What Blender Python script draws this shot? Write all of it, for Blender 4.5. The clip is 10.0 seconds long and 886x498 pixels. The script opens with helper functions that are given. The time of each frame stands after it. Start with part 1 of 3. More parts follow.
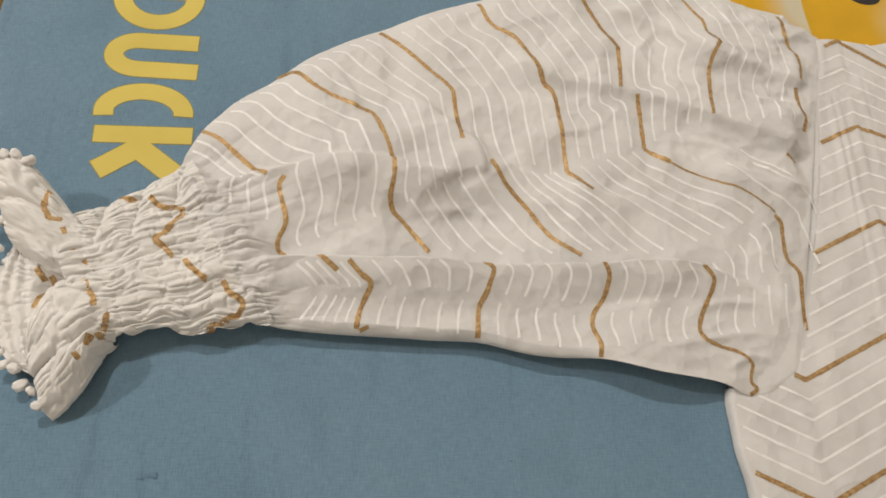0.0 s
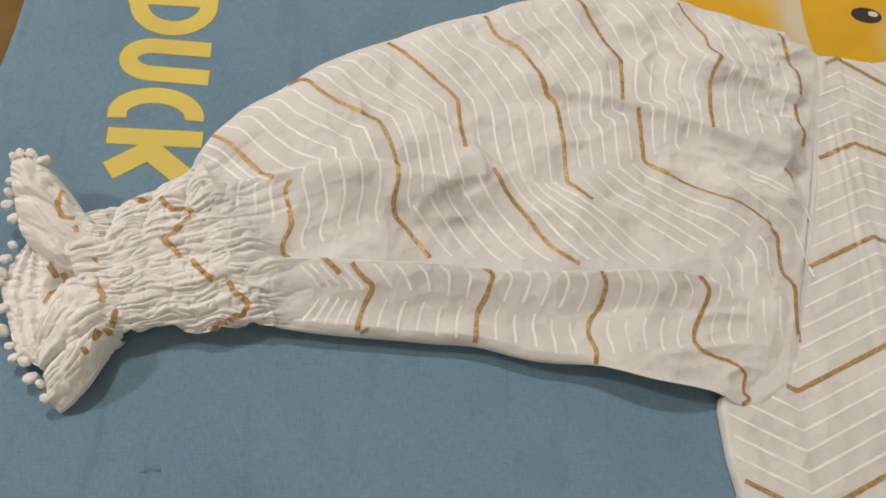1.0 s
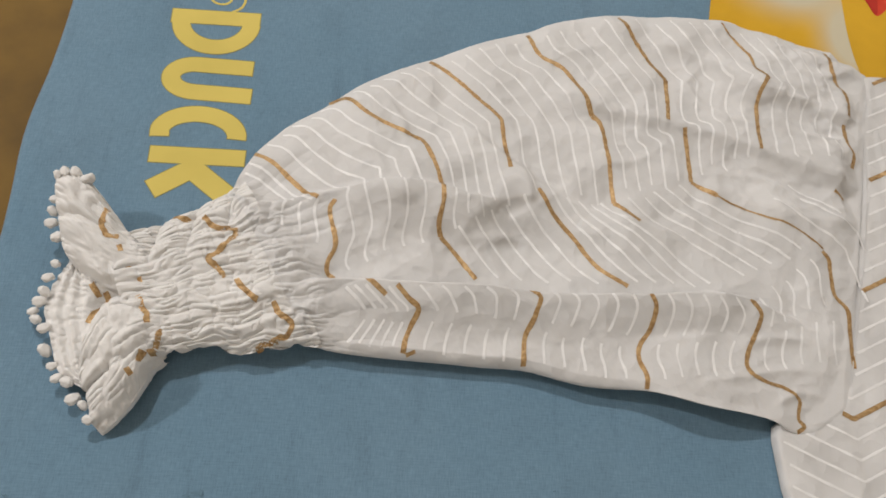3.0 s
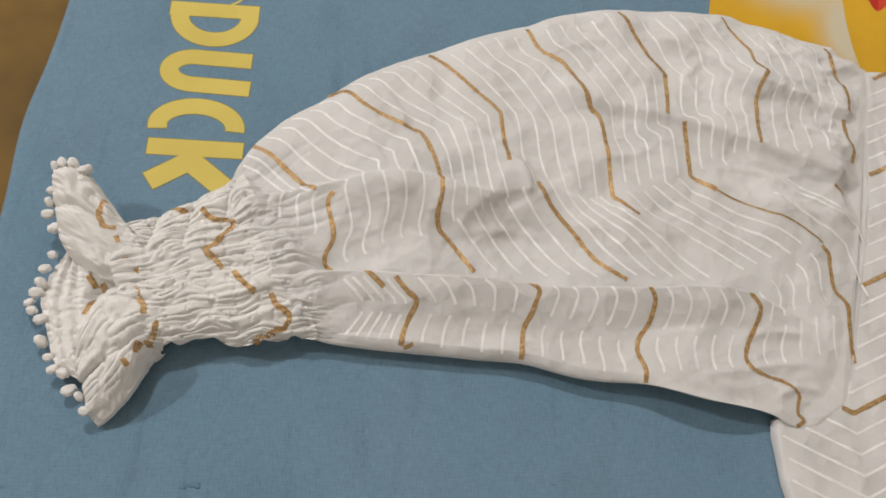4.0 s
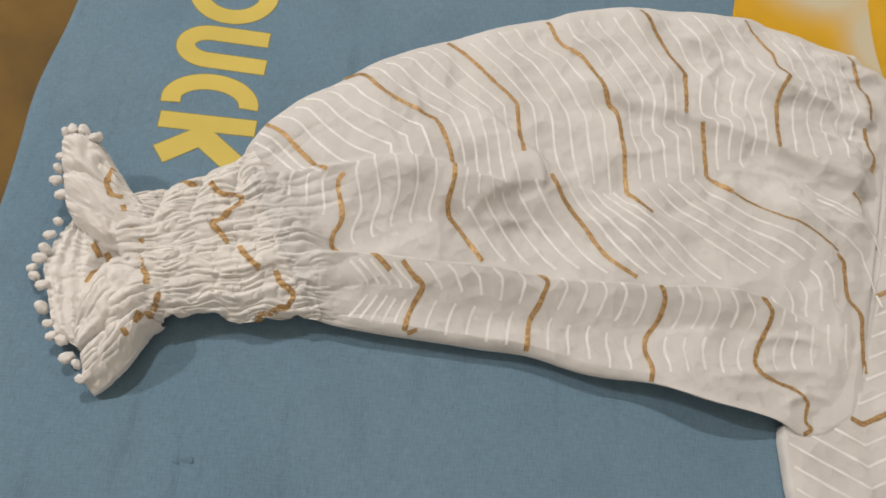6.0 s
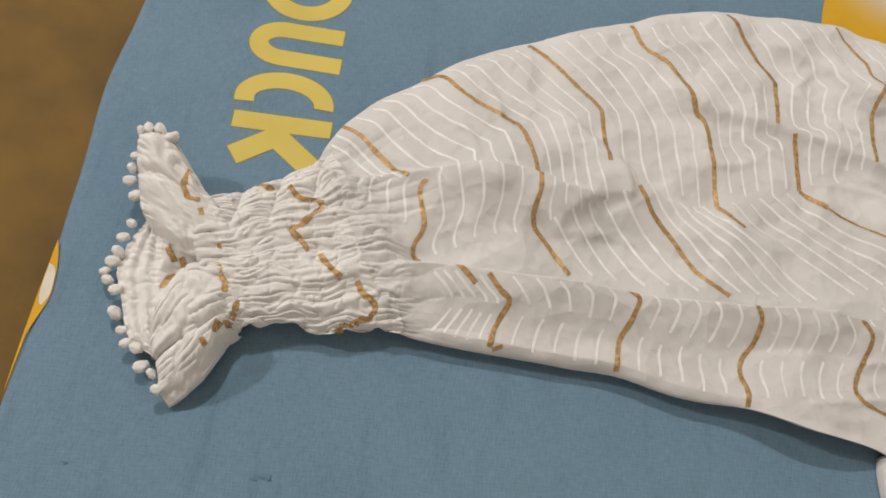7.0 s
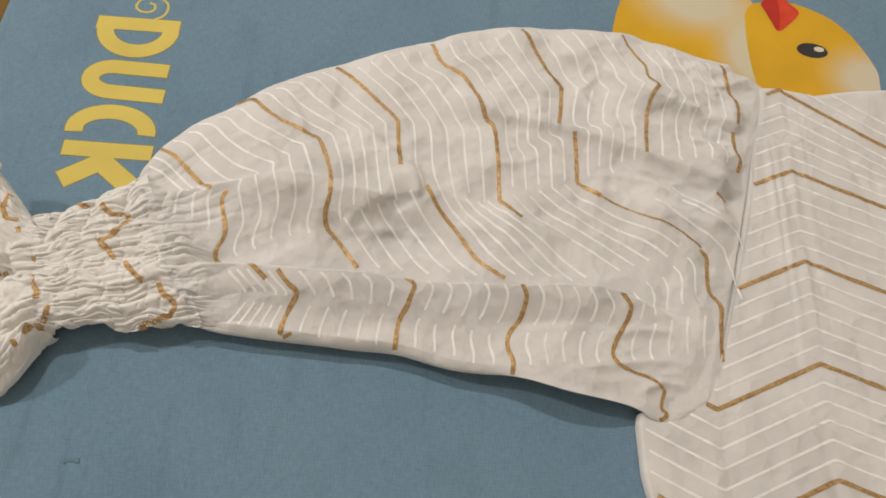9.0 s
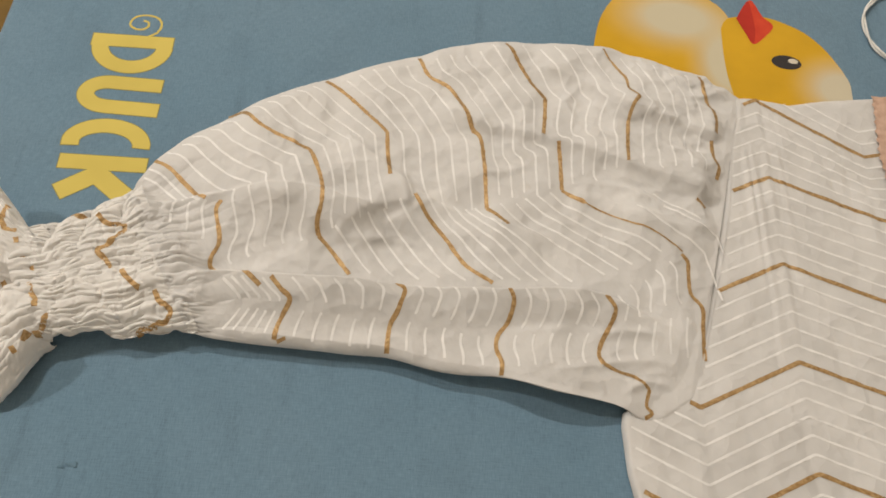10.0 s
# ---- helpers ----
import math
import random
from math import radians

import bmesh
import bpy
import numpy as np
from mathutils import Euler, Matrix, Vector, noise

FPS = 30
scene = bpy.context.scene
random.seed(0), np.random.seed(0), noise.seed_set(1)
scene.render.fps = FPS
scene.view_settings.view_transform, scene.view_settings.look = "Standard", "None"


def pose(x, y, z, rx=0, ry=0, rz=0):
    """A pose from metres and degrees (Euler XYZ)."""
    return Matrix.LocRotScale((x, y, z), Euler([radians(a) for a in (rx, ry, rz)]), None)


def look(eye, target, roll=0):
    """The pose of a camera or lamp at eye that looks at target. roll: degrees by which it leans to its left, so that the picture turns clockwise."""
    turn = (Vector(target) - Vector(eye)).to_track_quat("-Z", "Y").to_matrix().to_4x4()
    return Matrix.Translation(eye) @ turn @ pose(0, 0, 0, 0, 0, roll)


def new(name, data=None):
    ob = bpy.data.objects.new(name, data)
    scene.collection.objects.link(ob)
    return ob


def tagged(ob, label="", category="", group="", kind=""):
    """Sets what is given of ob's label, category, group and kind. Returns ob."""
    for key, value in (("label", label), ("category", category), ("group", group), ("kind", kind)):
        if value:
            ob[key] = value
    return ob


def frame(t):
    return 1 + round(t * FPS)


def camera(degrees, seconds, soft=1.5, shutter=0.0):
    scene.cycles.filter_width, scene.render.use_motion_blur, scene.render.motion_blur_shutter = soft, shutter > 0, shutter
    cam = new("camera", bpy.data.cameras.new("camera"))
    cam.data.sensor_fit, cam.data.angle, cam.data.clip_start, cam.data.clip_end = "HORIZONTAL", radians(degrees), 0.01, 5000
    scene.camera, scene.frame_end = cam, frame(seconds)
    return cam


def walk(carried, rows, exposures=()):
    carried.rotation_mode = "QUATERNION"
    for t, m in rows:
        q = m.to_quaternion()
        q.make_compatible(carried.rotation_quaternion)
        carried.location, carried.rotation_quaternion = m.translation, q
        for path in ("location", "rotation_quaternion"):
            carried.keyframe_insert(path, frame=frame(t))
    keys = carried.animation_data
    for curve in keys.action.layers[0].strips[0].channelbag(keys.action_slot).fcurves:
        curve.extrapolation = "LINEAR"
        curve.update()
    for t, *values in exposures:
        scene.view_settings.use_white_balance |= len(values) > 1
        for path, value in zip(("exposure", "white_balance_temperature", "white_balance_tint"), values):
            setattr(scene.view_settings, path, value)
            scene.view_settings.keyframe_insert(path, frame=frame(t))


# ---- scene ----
cam = camera(57.1, 10.0, soft=1.7)
PATH = [
    (0, (-0.043, 0.024, 0.527), (0.159, 0.815, -1.299), 15.9),
    (0.5, (-0.047, 0.02, 0.528), (0.149, 0.81, -1.299), 16.3),
    (1, (-0.038, 0.019, 0.54), (0.139, 0.822, -1.283), 15.4),
    (1.5, (-0.045, 0.022, 0.539), (0.122, 0.846, -1.276), 14.5),
    (2, (-0.058, 0.025, 0.539), (0.095, 0.859, -1.273), 13.4),
    (2.5, (-0.061, 0.023, 0.534), (0.086, 0.868, -1.273), 13.2),
    (4, (-0.059, 0.017, 0.524), (0.085, 0.872, -1.279), 13.3),
    (4.5, (-0.05, 0.005, 0.528), (0.099, 0.866, -1.271), 13.7),
    (5, (-0.041, -0.011, 0.54), (0.11, 0.858, -1.255), 13.7),
    (5.5, (-0.042, -0.013, 0.53), (0.106, 0.861, -1.263), 14.6),
    (6, (-0.057, 0.007, 0.511), (0.064, 0.879, -1.284), 14.7),
    (6.2, (-0.076, 0.01, 0.502), (0.034, 0.886, -1.293), 14.6),
    (7.3, (-0.104, 0.027, 0.489), (-0.014, 0.871, -1.322), 14.7),
    (7.5, (-0.093, 0.03, 0.495), (-0.003, 0.864, -1.32), 14.9),
    (8, (-0.05, 0.019, 0.512), (0.026, 0.872, -1.296), 13.3),
    (8.5, (-0.004, -0.006, 0.538), (0.071, 0.884, -1.251), 11.2),
    (9, (0.041, -0.013, 0.55), (0.12, 0.909, -1.223), 10.0),
    (9.5, (0.041, -0.025, 0.559), (0.139, 0.938, -1.192), 10.5),
    (10, (0.04, -0.031, 0.559), (0.145, 0.939, -1.186), 10.5),
]
walk(cam, [(t, look(eye, target, roll)) for t, eye, target, roll in PATH],
     exposures=[(0.0, -0.38, 6670, 10), (1.5, -0.40, 6520, 10), (2.5, -0.42, 6250, 10.8), (4.5, -0.41, 6300, 10.8), (6.0, -0.40, 6540, 11.3), (7.5, -0.40, 6420, 11.3), (8.5, -0.40, 6520, 11), (10.0, -0.38, 6870, 10)])

# ---- light ----
world = bpy.data.worlds.new("world")
scene.world = world
world.use_nodes = True
world.node_tree.nodes["Background"].inputs[0].default_value = (1.0, 0.95, 0.90, 1)
world.node_tree.nodes["Background"].inputs[1].default_value = 0.05


def area_lamp(name, eye, target, size, watts, colour):
    data = bpy.data.lights.new(name, "AREA")
    data.shape, data.size, data.energy, data.color = "DISK", size, watts, colour
    ob = new(name, data)
    ob.matrix_world = look(eye, target)
    return ob


area_lamp("ceiling_lamp", (-2.30, 0.80, 1.98), (0.0, 0.3, 0.0), 0.18, 40, (1.0, 0.95, 0.90))
area_lamp("wall_lamp", (-0.77, 2.25, 3.07), (0.05, 0.15, 0.0), 0.22, 68, (1.0, 0.96, 0.91))

# ---- materials ----


def material(name, colour, rough=0.8, metal=0.0, other=None, patch=0.05, grain_size=0.0008, bump=0.1, bump_dist=0.0003, sheen=0.0, speck=0.0):
    """A surface with broad patches towards another colour and a fine relief; sizes in metres."""
    m = bpy.data.materials.new(name)
    m.use_nodes = True
    n, link = m.node_tree.nodes, m.node_tree.links
    b = n["Principled BSDF"]
    b.inputs["Roughness"].default_value, b.inputs["Metallic"].default_value = rough, metal
    b.inputs["Sheen Weight"].default_value = sheen
    b.inputs["Specular IOR Level"].default_value = 0.3
    pos = n.new("ShaderNodeTexCoord").outputs["Object"]
    broad = n.new("ShaderNodeTexNoise")
    broad.inputs["Scale"].default_value, broad.inputs["Detail"].default_value = 1 / patch, 5
    fine = n.new("ShaderNodeTexNoise")
    fine.inputs["Scale"].default_value, fine.inputs["Detail"].default_value = 1 / grain_size, 2
    for t in (broad, fine):
        link.new(pos, t.inputs["Vector"])
    mix = n.new("ShaderNodeMix")
    mix.data_type = "RGBA"
    mix.inputs["A"].default_value, mix.inputs["B"].default_value = (*colour, 1), (*(other or [c * 0.88 for c in colour]), 1)
    ramp = n.new("ShaderNodeValToRGB")
    ramp.color_ramp.elements[0].position, ramp.color_ramp.elements[1].position = 0.35, 0.7
    link.new(broad.outputs["Fac"], ramp.inputs["Fac"])
    link.new(ramp.outputs["Color"], mix.inputs["Factor"])
    out = mix.outputs["Result"]
    if speck:
        dark = n.new("ShaderNodeMix")
        dark.data_type, dark.blend_type = "RGBA", "MULTIPLY"
        dark.inputs["Factor"].default_value = speck
        link.new(out, dark.inputs["A"])
        link.new(fine.outputs["Fac"], dark.inputs["B"])
        out = dark.outputs["Result"]
    link.new(out, b.inputs["Base Color"])
    relief = n.new("ShaderNodeBump")
    relief.inputs["Strength"].default_value, relief.inputs["Distance"].default_value = bump, bump_dist
    link.new(fine.outputs["Fac"], relief.inputs["Height"])
    link.new(relief.outputs["Normal"], b.inputs["Normal"])
    return m


def weave(m, size, strength, slant=45):
    """Adds the fine ribs of a twill to a cloth."""
    n, link = m.node_tree.nodes, m.node_tree.links
    pos = n.new("ShaderNodeTexCoord").outputs["Object"]
    turn = n.new("ShaderNodeMapping")
    turn.inputs["Rotation"].default_value = (0, 0, radians(slant))
    rib = n.new("ShaderNodeTexWave")
    rib.inputs["Scale"].default_value, rib.inputs["Distortion"].default_value = 1 / size, 1.5
    rib.inputs["Detail"].default_value = 1
    relief = n.new("ShaderNodeBump")
    relief.inputs["Strength"].default_value, relief.inputs["Distance"].default_value = strength, 0.0004
    b = n["Principled BSDF"]
    old = b.inputs["Normal"].links[0].from_socket
    link.new(pos, turn.inputs["Vector"])
    link.new(turn.outputs["Vector"], rib.inputs["Vector"])
    link.new(rib.outputs["Fac"], relief.inputs["Height"])
    link.new(old, relief.inputs["Normal"])
    link.new(relief.outputs["Normal"], b.inputs["Normal"])
    return m


def crinkled(m, size, depth):
    """Sharp flat facets of a crumpled cloth, at two sizes."""
    n, link = m.node_tree.nodes, m.node_tree.links
    b = n["Principled BSDF"]
    pos = n.new("ShaderNodeTexCoord").outputs["Object"]
    for k, share in ((1.0, 1.0), (0.38, 0.35)):
        bend = n.new("ShaderNodeTexNoise")
        bend.inputs["Scale"].default_value, bend.inputs["Detail"].default_value = 0.7 / (size * k), 2
        add = n.new("ShaderNodeVectorMath")
        add.operation = "MULTIPLY_ADD"
        add.inputs[1].default_value = (size * k, size * k, 0)
        cell = n.new("ShaderNodeTexVoronoi")
        cell.inputs["Scale"].default_value = 1 / (size * k)
        relief = n.new("ShaderNodeBump")
        relief.inputs["Strength"].default_value, relief.inputs["Distance"].default_value = 0.6, depth * share
        old = b.inputs["Normal"].links[0].from_socket
        link.new(pos, bend.inputs["Vector"])
        link.new(bend.outputs["Color"], add.inputs[0])
        link.new(pos, add.inputs[2])
        link.new(add.outputs["Vector"], cell.inputs["Vector"])
        link.new(cell.outputs["Distance"], relief.inputs["Height"])
        link.new(old, relief.inputs["Normal"])
        link.new(relief.outputs["Normal"], b.inputs["Normal"])
    return m


COTTON = material("white_cotton", (0.68, 0.668, 0.653), 0.9, other=(0.595, 0.583, 0.568), patch=0.05, grain_size=0.0011, bump=0.25, sheen=0.15)
RUCHED = material("ruched_cotton", (0.75, 0.733, 0.705), 0.85, other=(0.69, 0.673, 0.648), patch=0.02, grain_size=0.0015, bump=0.35, bump_dist=0.0005, sheen=0.15)
crinkled(COTTON, 0.034, 0.0055)
for cloth in (COTTON, RUCHED):
    shader = cloth.node_tree.nodes["Principled BSDF"]
    shader.inputs["Subsurface Weight"].default_value = 0.35
    shader.inputs["Subsurface Radius"].default_value = (1.0, 0.95, 0.9)
    shader.inputs["Subsurface Scale"].default_value = 0.0012
SATIN = material("satin_thread", (0.875, 0.865, 0.85), 0.55, patch=0.01, grain_size=0.0008, bump=0.15)
GOLD = material("gold_thread", (0.66, 0.45, 0.22), 0.42, 0.4, other=(0.34, 0.19, 0.07), patch=0.0022, grain_size=0.0006, bump=0.7, bump_dist=0.0005, speck=0.25)
SHEET = weave(material("blue_twill", (0.185, 0.300, 0.400), 0.9, other=(0.162, 0.278, 0.378), patch=0.16, grain_size=0.0012, bump=0.2, sheen=0.1), 0.0016, 0.25, 60)


def streaked(m, along, across, dark):
    """Faint long stains in a cloth."""
    n, link = m.node_tree.nodes, m.node_tree.links
    b = n["Principled BSDF"]
    out = b.inputs["Base Color"].links[0].from_socket
    pos = n.new("ShaderNodeTexCoord").outputs["Object"]
    for sx, sy, low, high, depth in ((1 / across, 1 / along, 0.56, 0.78, dark), (22, 17, 0.50, 0.80, dark * 0.7), (90, 70, 0.60, 0.85, dark * 0.5), (1300, 150, 0.35, 0.75, dark * 1.35), (120, 1150, 0.35, 0.75, dark * 1.05)):
        mapping = n.new("ShaderNodeMapping")
        mapping.inputs["Scale"].default_value = (sx, sy, 1)
        mapping.inputs["Rotation"].default_value = (0, 0, radians(-8))
        cloud = n.new("ShaderNodeTexNoise")
        cloud.inputs["Scale"].default_value, cloud.inputs["Detail"].default_value = 1, 4
        ramp = n.new("ShaderNodeValToRGB")
        ramp.color_ramp.elements[0].position, ramp.color_ramp.elements[1].position = low, high
        ramp.color_ramp.elements[0].color, ramp.color_ramp.elements[1].color = (1, 1, 1, 1), (1 - depth, 1 - depth, 1 - depth, 1)
        mix = n.new("ShaderNodeMix")
        mix.data_type, mix.blend_type = "RGBA", "MULTIPLY"
        mix.inputs["Factor"].default_value = 1
        link.new(pos, mapping.inputs["Vector"])
        link.new(mapping.outputs["Vector"], cloud.inputs["Vector"])
        link.new(cloud.outputs["Fac"], ramp.inputs["Fac"])
        link.new(out, mix.inputs["A"])
        link.new(ramp.outputs["Color"], mix.inputs["B"])
        out = mix.outputs["Result"]
    link.new(out, b.inputs["Base Color"])
    return m


streaked(SHEET, 0.12, 0.012, 0.16)
STAIN = material("blue_stain", (0.105, 0.175, 0.23), 0.9, other=(0.14, 0.24, 0.32), patch=0.004, grain_size=0.001, bump=0.2)
OUTLINE = material("print_outline", (0.30, 0.27, 0.10), 0.85, patch=0.02)
YELLOW = weave(material("yellow_print", (0.66, 0.53, 0.13), 0.85, other=(0.60, 0.48, 0.115), patch=0.05, grain_size=0.0012, bump=0.2), 0.0016, 0.04, 60)
AMBER = weave(material("amber_print", (0.68, 0.40, 0.025), 0.85, other=(0.68, 0.36, 0.02), patch=0.05, grain_size=0.0012, bump=0.2), 0.0016, 0.2, 60)
RED = material("red_print", (0.66, 0.07, 0.03), 0.85, other=(0.55, 0.04, 0.02), patch=0.02)
DEEP_RED = material("deep_red_print", (0.50, 0.035, 0.02), 0.85, patch=0.02)
DARK = material("dark_print", (0.045, 0.04, 0.04), 0.85, patch=0.02)
PALE = material("pale_print", (0.72, 0.66, 0.55), 0.85, patch=0.02)
LACE = material("pink_lace", (0.62, 0.43, 0.33), 0.8, other=(0.50, 0.32, 0.24), patch=0.006, grain_size=0.0015, bump=0.6, bump_dist=0.001)
CORD = material("white_cord", (0.78, 0.77, 0.74), 0.6, patch=0.02)
BROWN = material("brown_floor", (0.178, 0.100, 0.012), 0.65, other=(0.112, 0.062, 0.007), patch=0.05, grain_size=0.004, bump=0.1, bump_dist=0.0006)
# pale, so that the added walls and ceiling return more light
ROOM_SHELL = material("cream_room_shell", (0.84, 0.80, 0.74), 0.9, patch=0.4, grain_size=0.01)


def faded(name, colour, pale, spots):
    """A print that fades to a pale colour round some spots (x, y, radius along x, radius along y)."""
    m = weave(material(name, colour, 0.85, patch=0.05, grain_size=0.0012, bump=0.2), 0.0016, 0.04, 60)
    n, link = m.node_tree.nodes, m.node_tree.links
    b = n["Principled BSDF"]
    out = b.inputs["Base Color"].links[0].from_socket
    pos = n.new("ShaderNodeTexCoord").outputs["Object"]
    for x, y, rx, ry in spots:
        mapping = n.new("ShaderNodeMapping")
        mapping.inputs["Location"].default_value = (-x / rx, -y / ry, 0)
        mapping.inputs["Scale"].default_value = (1 / rx, 1 / ry, 0)
        ball = n.new("ShaderNodeTexGradient")
        ball.gradient_type = "QUADRATIC_SPHERE"
        ramp = n.new("ShaderNodeValToRGB")
        ramp.color_ramp.elements[1].position = 0.45
        mix = n.new("ShaderNodeMix")
        mix.data_type = "RGBA"
        mix.inputs["B"].default_value = (*pale, 1)
        link.new(pos, mapping.inputs["Vector"])
        link.new(mapping.outputs["Vector"], ball.inputs["Vector"])
        link.new(ball.outputs["Fac"], ramp.inputs["Fac"])
        link.new(ramp.outputs["Color"], mix.inputs["Factor"])
        link.new(out, mix.inputs["A"])
        out = mix.outputs["Result"]
    link.new(out, b.inputs["Base Color"])
    return m


BODY_PRINT = faded("fading_amber_print", (0.68, 0.39, 0.022), (0.60, 0.54, 0.39), [(0.285, 0.556, 0.085, 0.055), (0.328, 0.505, 0.045, 0.08)])
HEAD_PRINT = faded("amber_print_with_pale_cheek", (0.68, 0.39, 0.022), (0.60, 0.54, 0.40), [(0.437, 0.485, 0.058, 0.052)])

# ---- cloth shape ----
def lattice(seed, n=64):
    return np.random.RandomState(seed).rand(n, n)


LATTICES = [lattice(s) for s in range(12)]


def grain(x, y, size, seed=0):
    """Smooth noise from 0 to 1 with cells of the given size."""
    g = LATTICES[seed % 12]
    a, b = np.asarray(x) / size + 17.3 * seed, np.asarray(y) / size + 9.1 * seed
    i, j = np.floor(a).astype(int), np.floor(b).astype(int)
    p, q = a - i, b - j
    p, q = p * p * (3 - 2 * p), q * q * (3 - 2 * q)
    at = lambda u, v: g[u % 64, v % 64]
    return (at(i, j) * (1 - p) + at(i + 1, j) * p) * (1 - q) + (at(i, j + 1) * (1 - p) + at(i + 1, j + 1) * p) * q


def smooth(x, lo, hi):
    t = np.clip((np.asarray(x, float) - lo) / (hi - lo), 0, 1)
    return t * t * (3 - 2 * t)


def spline(points, n):
    """n points, evenly spaced, on a smooth curve through the given ones."""
    p = np.array(points, float)
    k = np.vstack([2 * p[0] - p[1], p, 2 * p[-1] - p[-2]])
    out = []
    for i in range(len(p) - 1):
        t = np.linspace(0, 1, 24, endpoint=False)[:, None]
        a, b, c, d = k[i:i + 4]
        out.append(0.5 * (2 * b + (c - a) * t + (2 * a - 5 * b + 4 * c - d) * t**2 + (3 * b - a - 3 * c + d) * t**3))
    out = np.vstack(out + [p[-1:]])
    s = np.r_[0, np.cumsum(np.linalg.norm(np.diff(out, axis=0), axis=1))]
    return np.stack([np.interp(np.linspace(0, s[-1], n), s, out[:, c]) for c in range(out.shape[1])], 1)


def beside(x, y, line):
    """Signed distance from a line (its left is positive) and the share of the way along it."""
    x, y = np.asarray(x, float), np.asarray(y, float)
    best, sign, along = np.full(x.shape, 9.0), np.ones(x.shape), np.zeros(x.shape)
    n = len(line) - 1
    for i in range(n):
        (ax, ay), (bx, by) = line[i], line[i + 1]
        dx, dy = bx - ax, by - ay
        t = np.clip(((x - ax) * dx + (y - ay) * dy) / (dx * dx + dy * dy), 0, 1)
        d = np.hypot(x - ax - t * dx, y - ay - t * dy)
        near = d < best
        best = np.where(near, d, best)
        sign = np.where(near, np.sign(dx * (y - ay) - dy * (x - ax)), sign)
        along = np.where(near, (i + t) / n, along)
    return best * sign, along


SLEEVE_LOW = spline([(-0.104, 0.187), (-0.074, 0.184), (-0.04, 0.183), (0.002, 0.182), (0.038, 0.181), (0.079, 0.173), (0.12, 0.171), (0.156, 0.163), (0.183, 0.160), (0.206, 0.158), (0.224, 0.151), (0.246, 0.155), (0.263, 0.166)], 40)
SLEEVE_HIGH = spline([(-0.172, 0.298), (-0.168, 0.314), (-0.159, 0.333), (-0.141, 0.355), (-0.109, 0.3825), (-0.075, 0.4105), (-0.036, 0.4325), (0.005, 0.4555), (0.042, 0.469), (0.076, 0.486), (0.12, 0.496), (0.16, 0.500), (0.206, 0.502), (0.239, 0.496), (0.280, 0.4835), (0.296, 0.4800), (0.304, 0.4790), (0.310, 0.4715), (0.319, 0.4705), (0.326, 0.4635), (0.332, 0.460)], 80)
GATHER = spline([(-0.104, 0.187), (-0.106, 0.209), (-0.113, 0.235), (-0.130, 0.262), (-0.149, 0.282), (-0.172, 0.298)], 14)
ARMHOLE = spline([(0.263, 0.164), (0.269, 0.191), (0.286, 0.252), (0.299, 0.3), (0.31, 0.351), (0.318, 0.406), (0.332, 0.457)], 14)
RIDGE_FRONT = spline([(-0.118, 0.222), (-0.093, 0.229), (-0.063, 0.230), (-0.025, 0.231), (0.009, 0.232), (0.047, 0.230), (0.094, 0.233), (0.125, 0.235), (0.161, 0.240), (0.194, 0.240), (0.225, 0.231), (0.256, 0.219), (0.285, 0.208)], 26)
RIDGE_MIDDLE = spline([(-0.158, 0.276), (-0.134, 0.287), (-0.098, 0.296), (-0.065, 0.304), (-0.025, 0.306), (0.0, 0.300), (0.024, 0.305)], 14)
POCKET_RIM = spline([(-0.012, 0.268), (0.0, 0.288), (0.024, 0.306), (0.049, 0.311)], 8)
FOLD_BACK = spline([(0.065, 0.42), (0.088, 0.4), (0.119, 0.391), (0.158, 0.388), (0.192, 0.377), (0.226, 0.367), (0.263, 0.356), (0.302, 0.342)], 14)
FOLD_CROSS = spline([(-0.02, 0.375), (0.028, 0.338), (0.051, 0.319), (0.085, 0.306), (0.123, 0.297), (0.165, 0.286)], 12)
FOLD_DEEP = spline([(0.172, 0.338), (0.215, 0.322), (0.258, 0.311), (0.302, 0.316)], 8)
FOLD_TOP = spline([(0.14, 0.47), (0.19, 0.452), (0.226, 0.425), (0.27, 0.418), (0.315, 0.402)], 10)


CREASES = [
    (spline([(-0.03, 0.262), (0.0, 0.272), (0.03, 0.279), (0.06, 0.276)], 6), 0.0016),
    (spline([(0.12, 0.385), (0.135, 0.372), (0.165, 0.36)], 5), 0.0016),
    (spline([(0.09, 0.345), (0.125, 0.352), (0.15, 0.37)], 5), 0.0013),
    (spline([(0.18, 0.350), (0.22, 0.345), (0.26, 0.325), (0.295, 0.300)], 7), 0.0022),
    (spline([(0.20, 0.46), (0.17, 0.43), (0.19, 0.40), (0.24, 0.385)], 7), 0.0022),
]
CREASES += [
    (spline([(0.25, 0.425), (0.275, 0.412), (0.30, 0.385)], 5), 0.0030),
    (spline([(0.245, 0.395), (0.27, 0.385), (0.305, 0.39)], 5), 0.0025),
    (spline([(0.26, 0.455), (0.29, 0.44), (0.32, 0.43)], 5), 0.0025),
    (spline([(-0.09, 0.35), (-0.07, 0.33), (-0.062, 0.305)], 5), 0.0016),
]
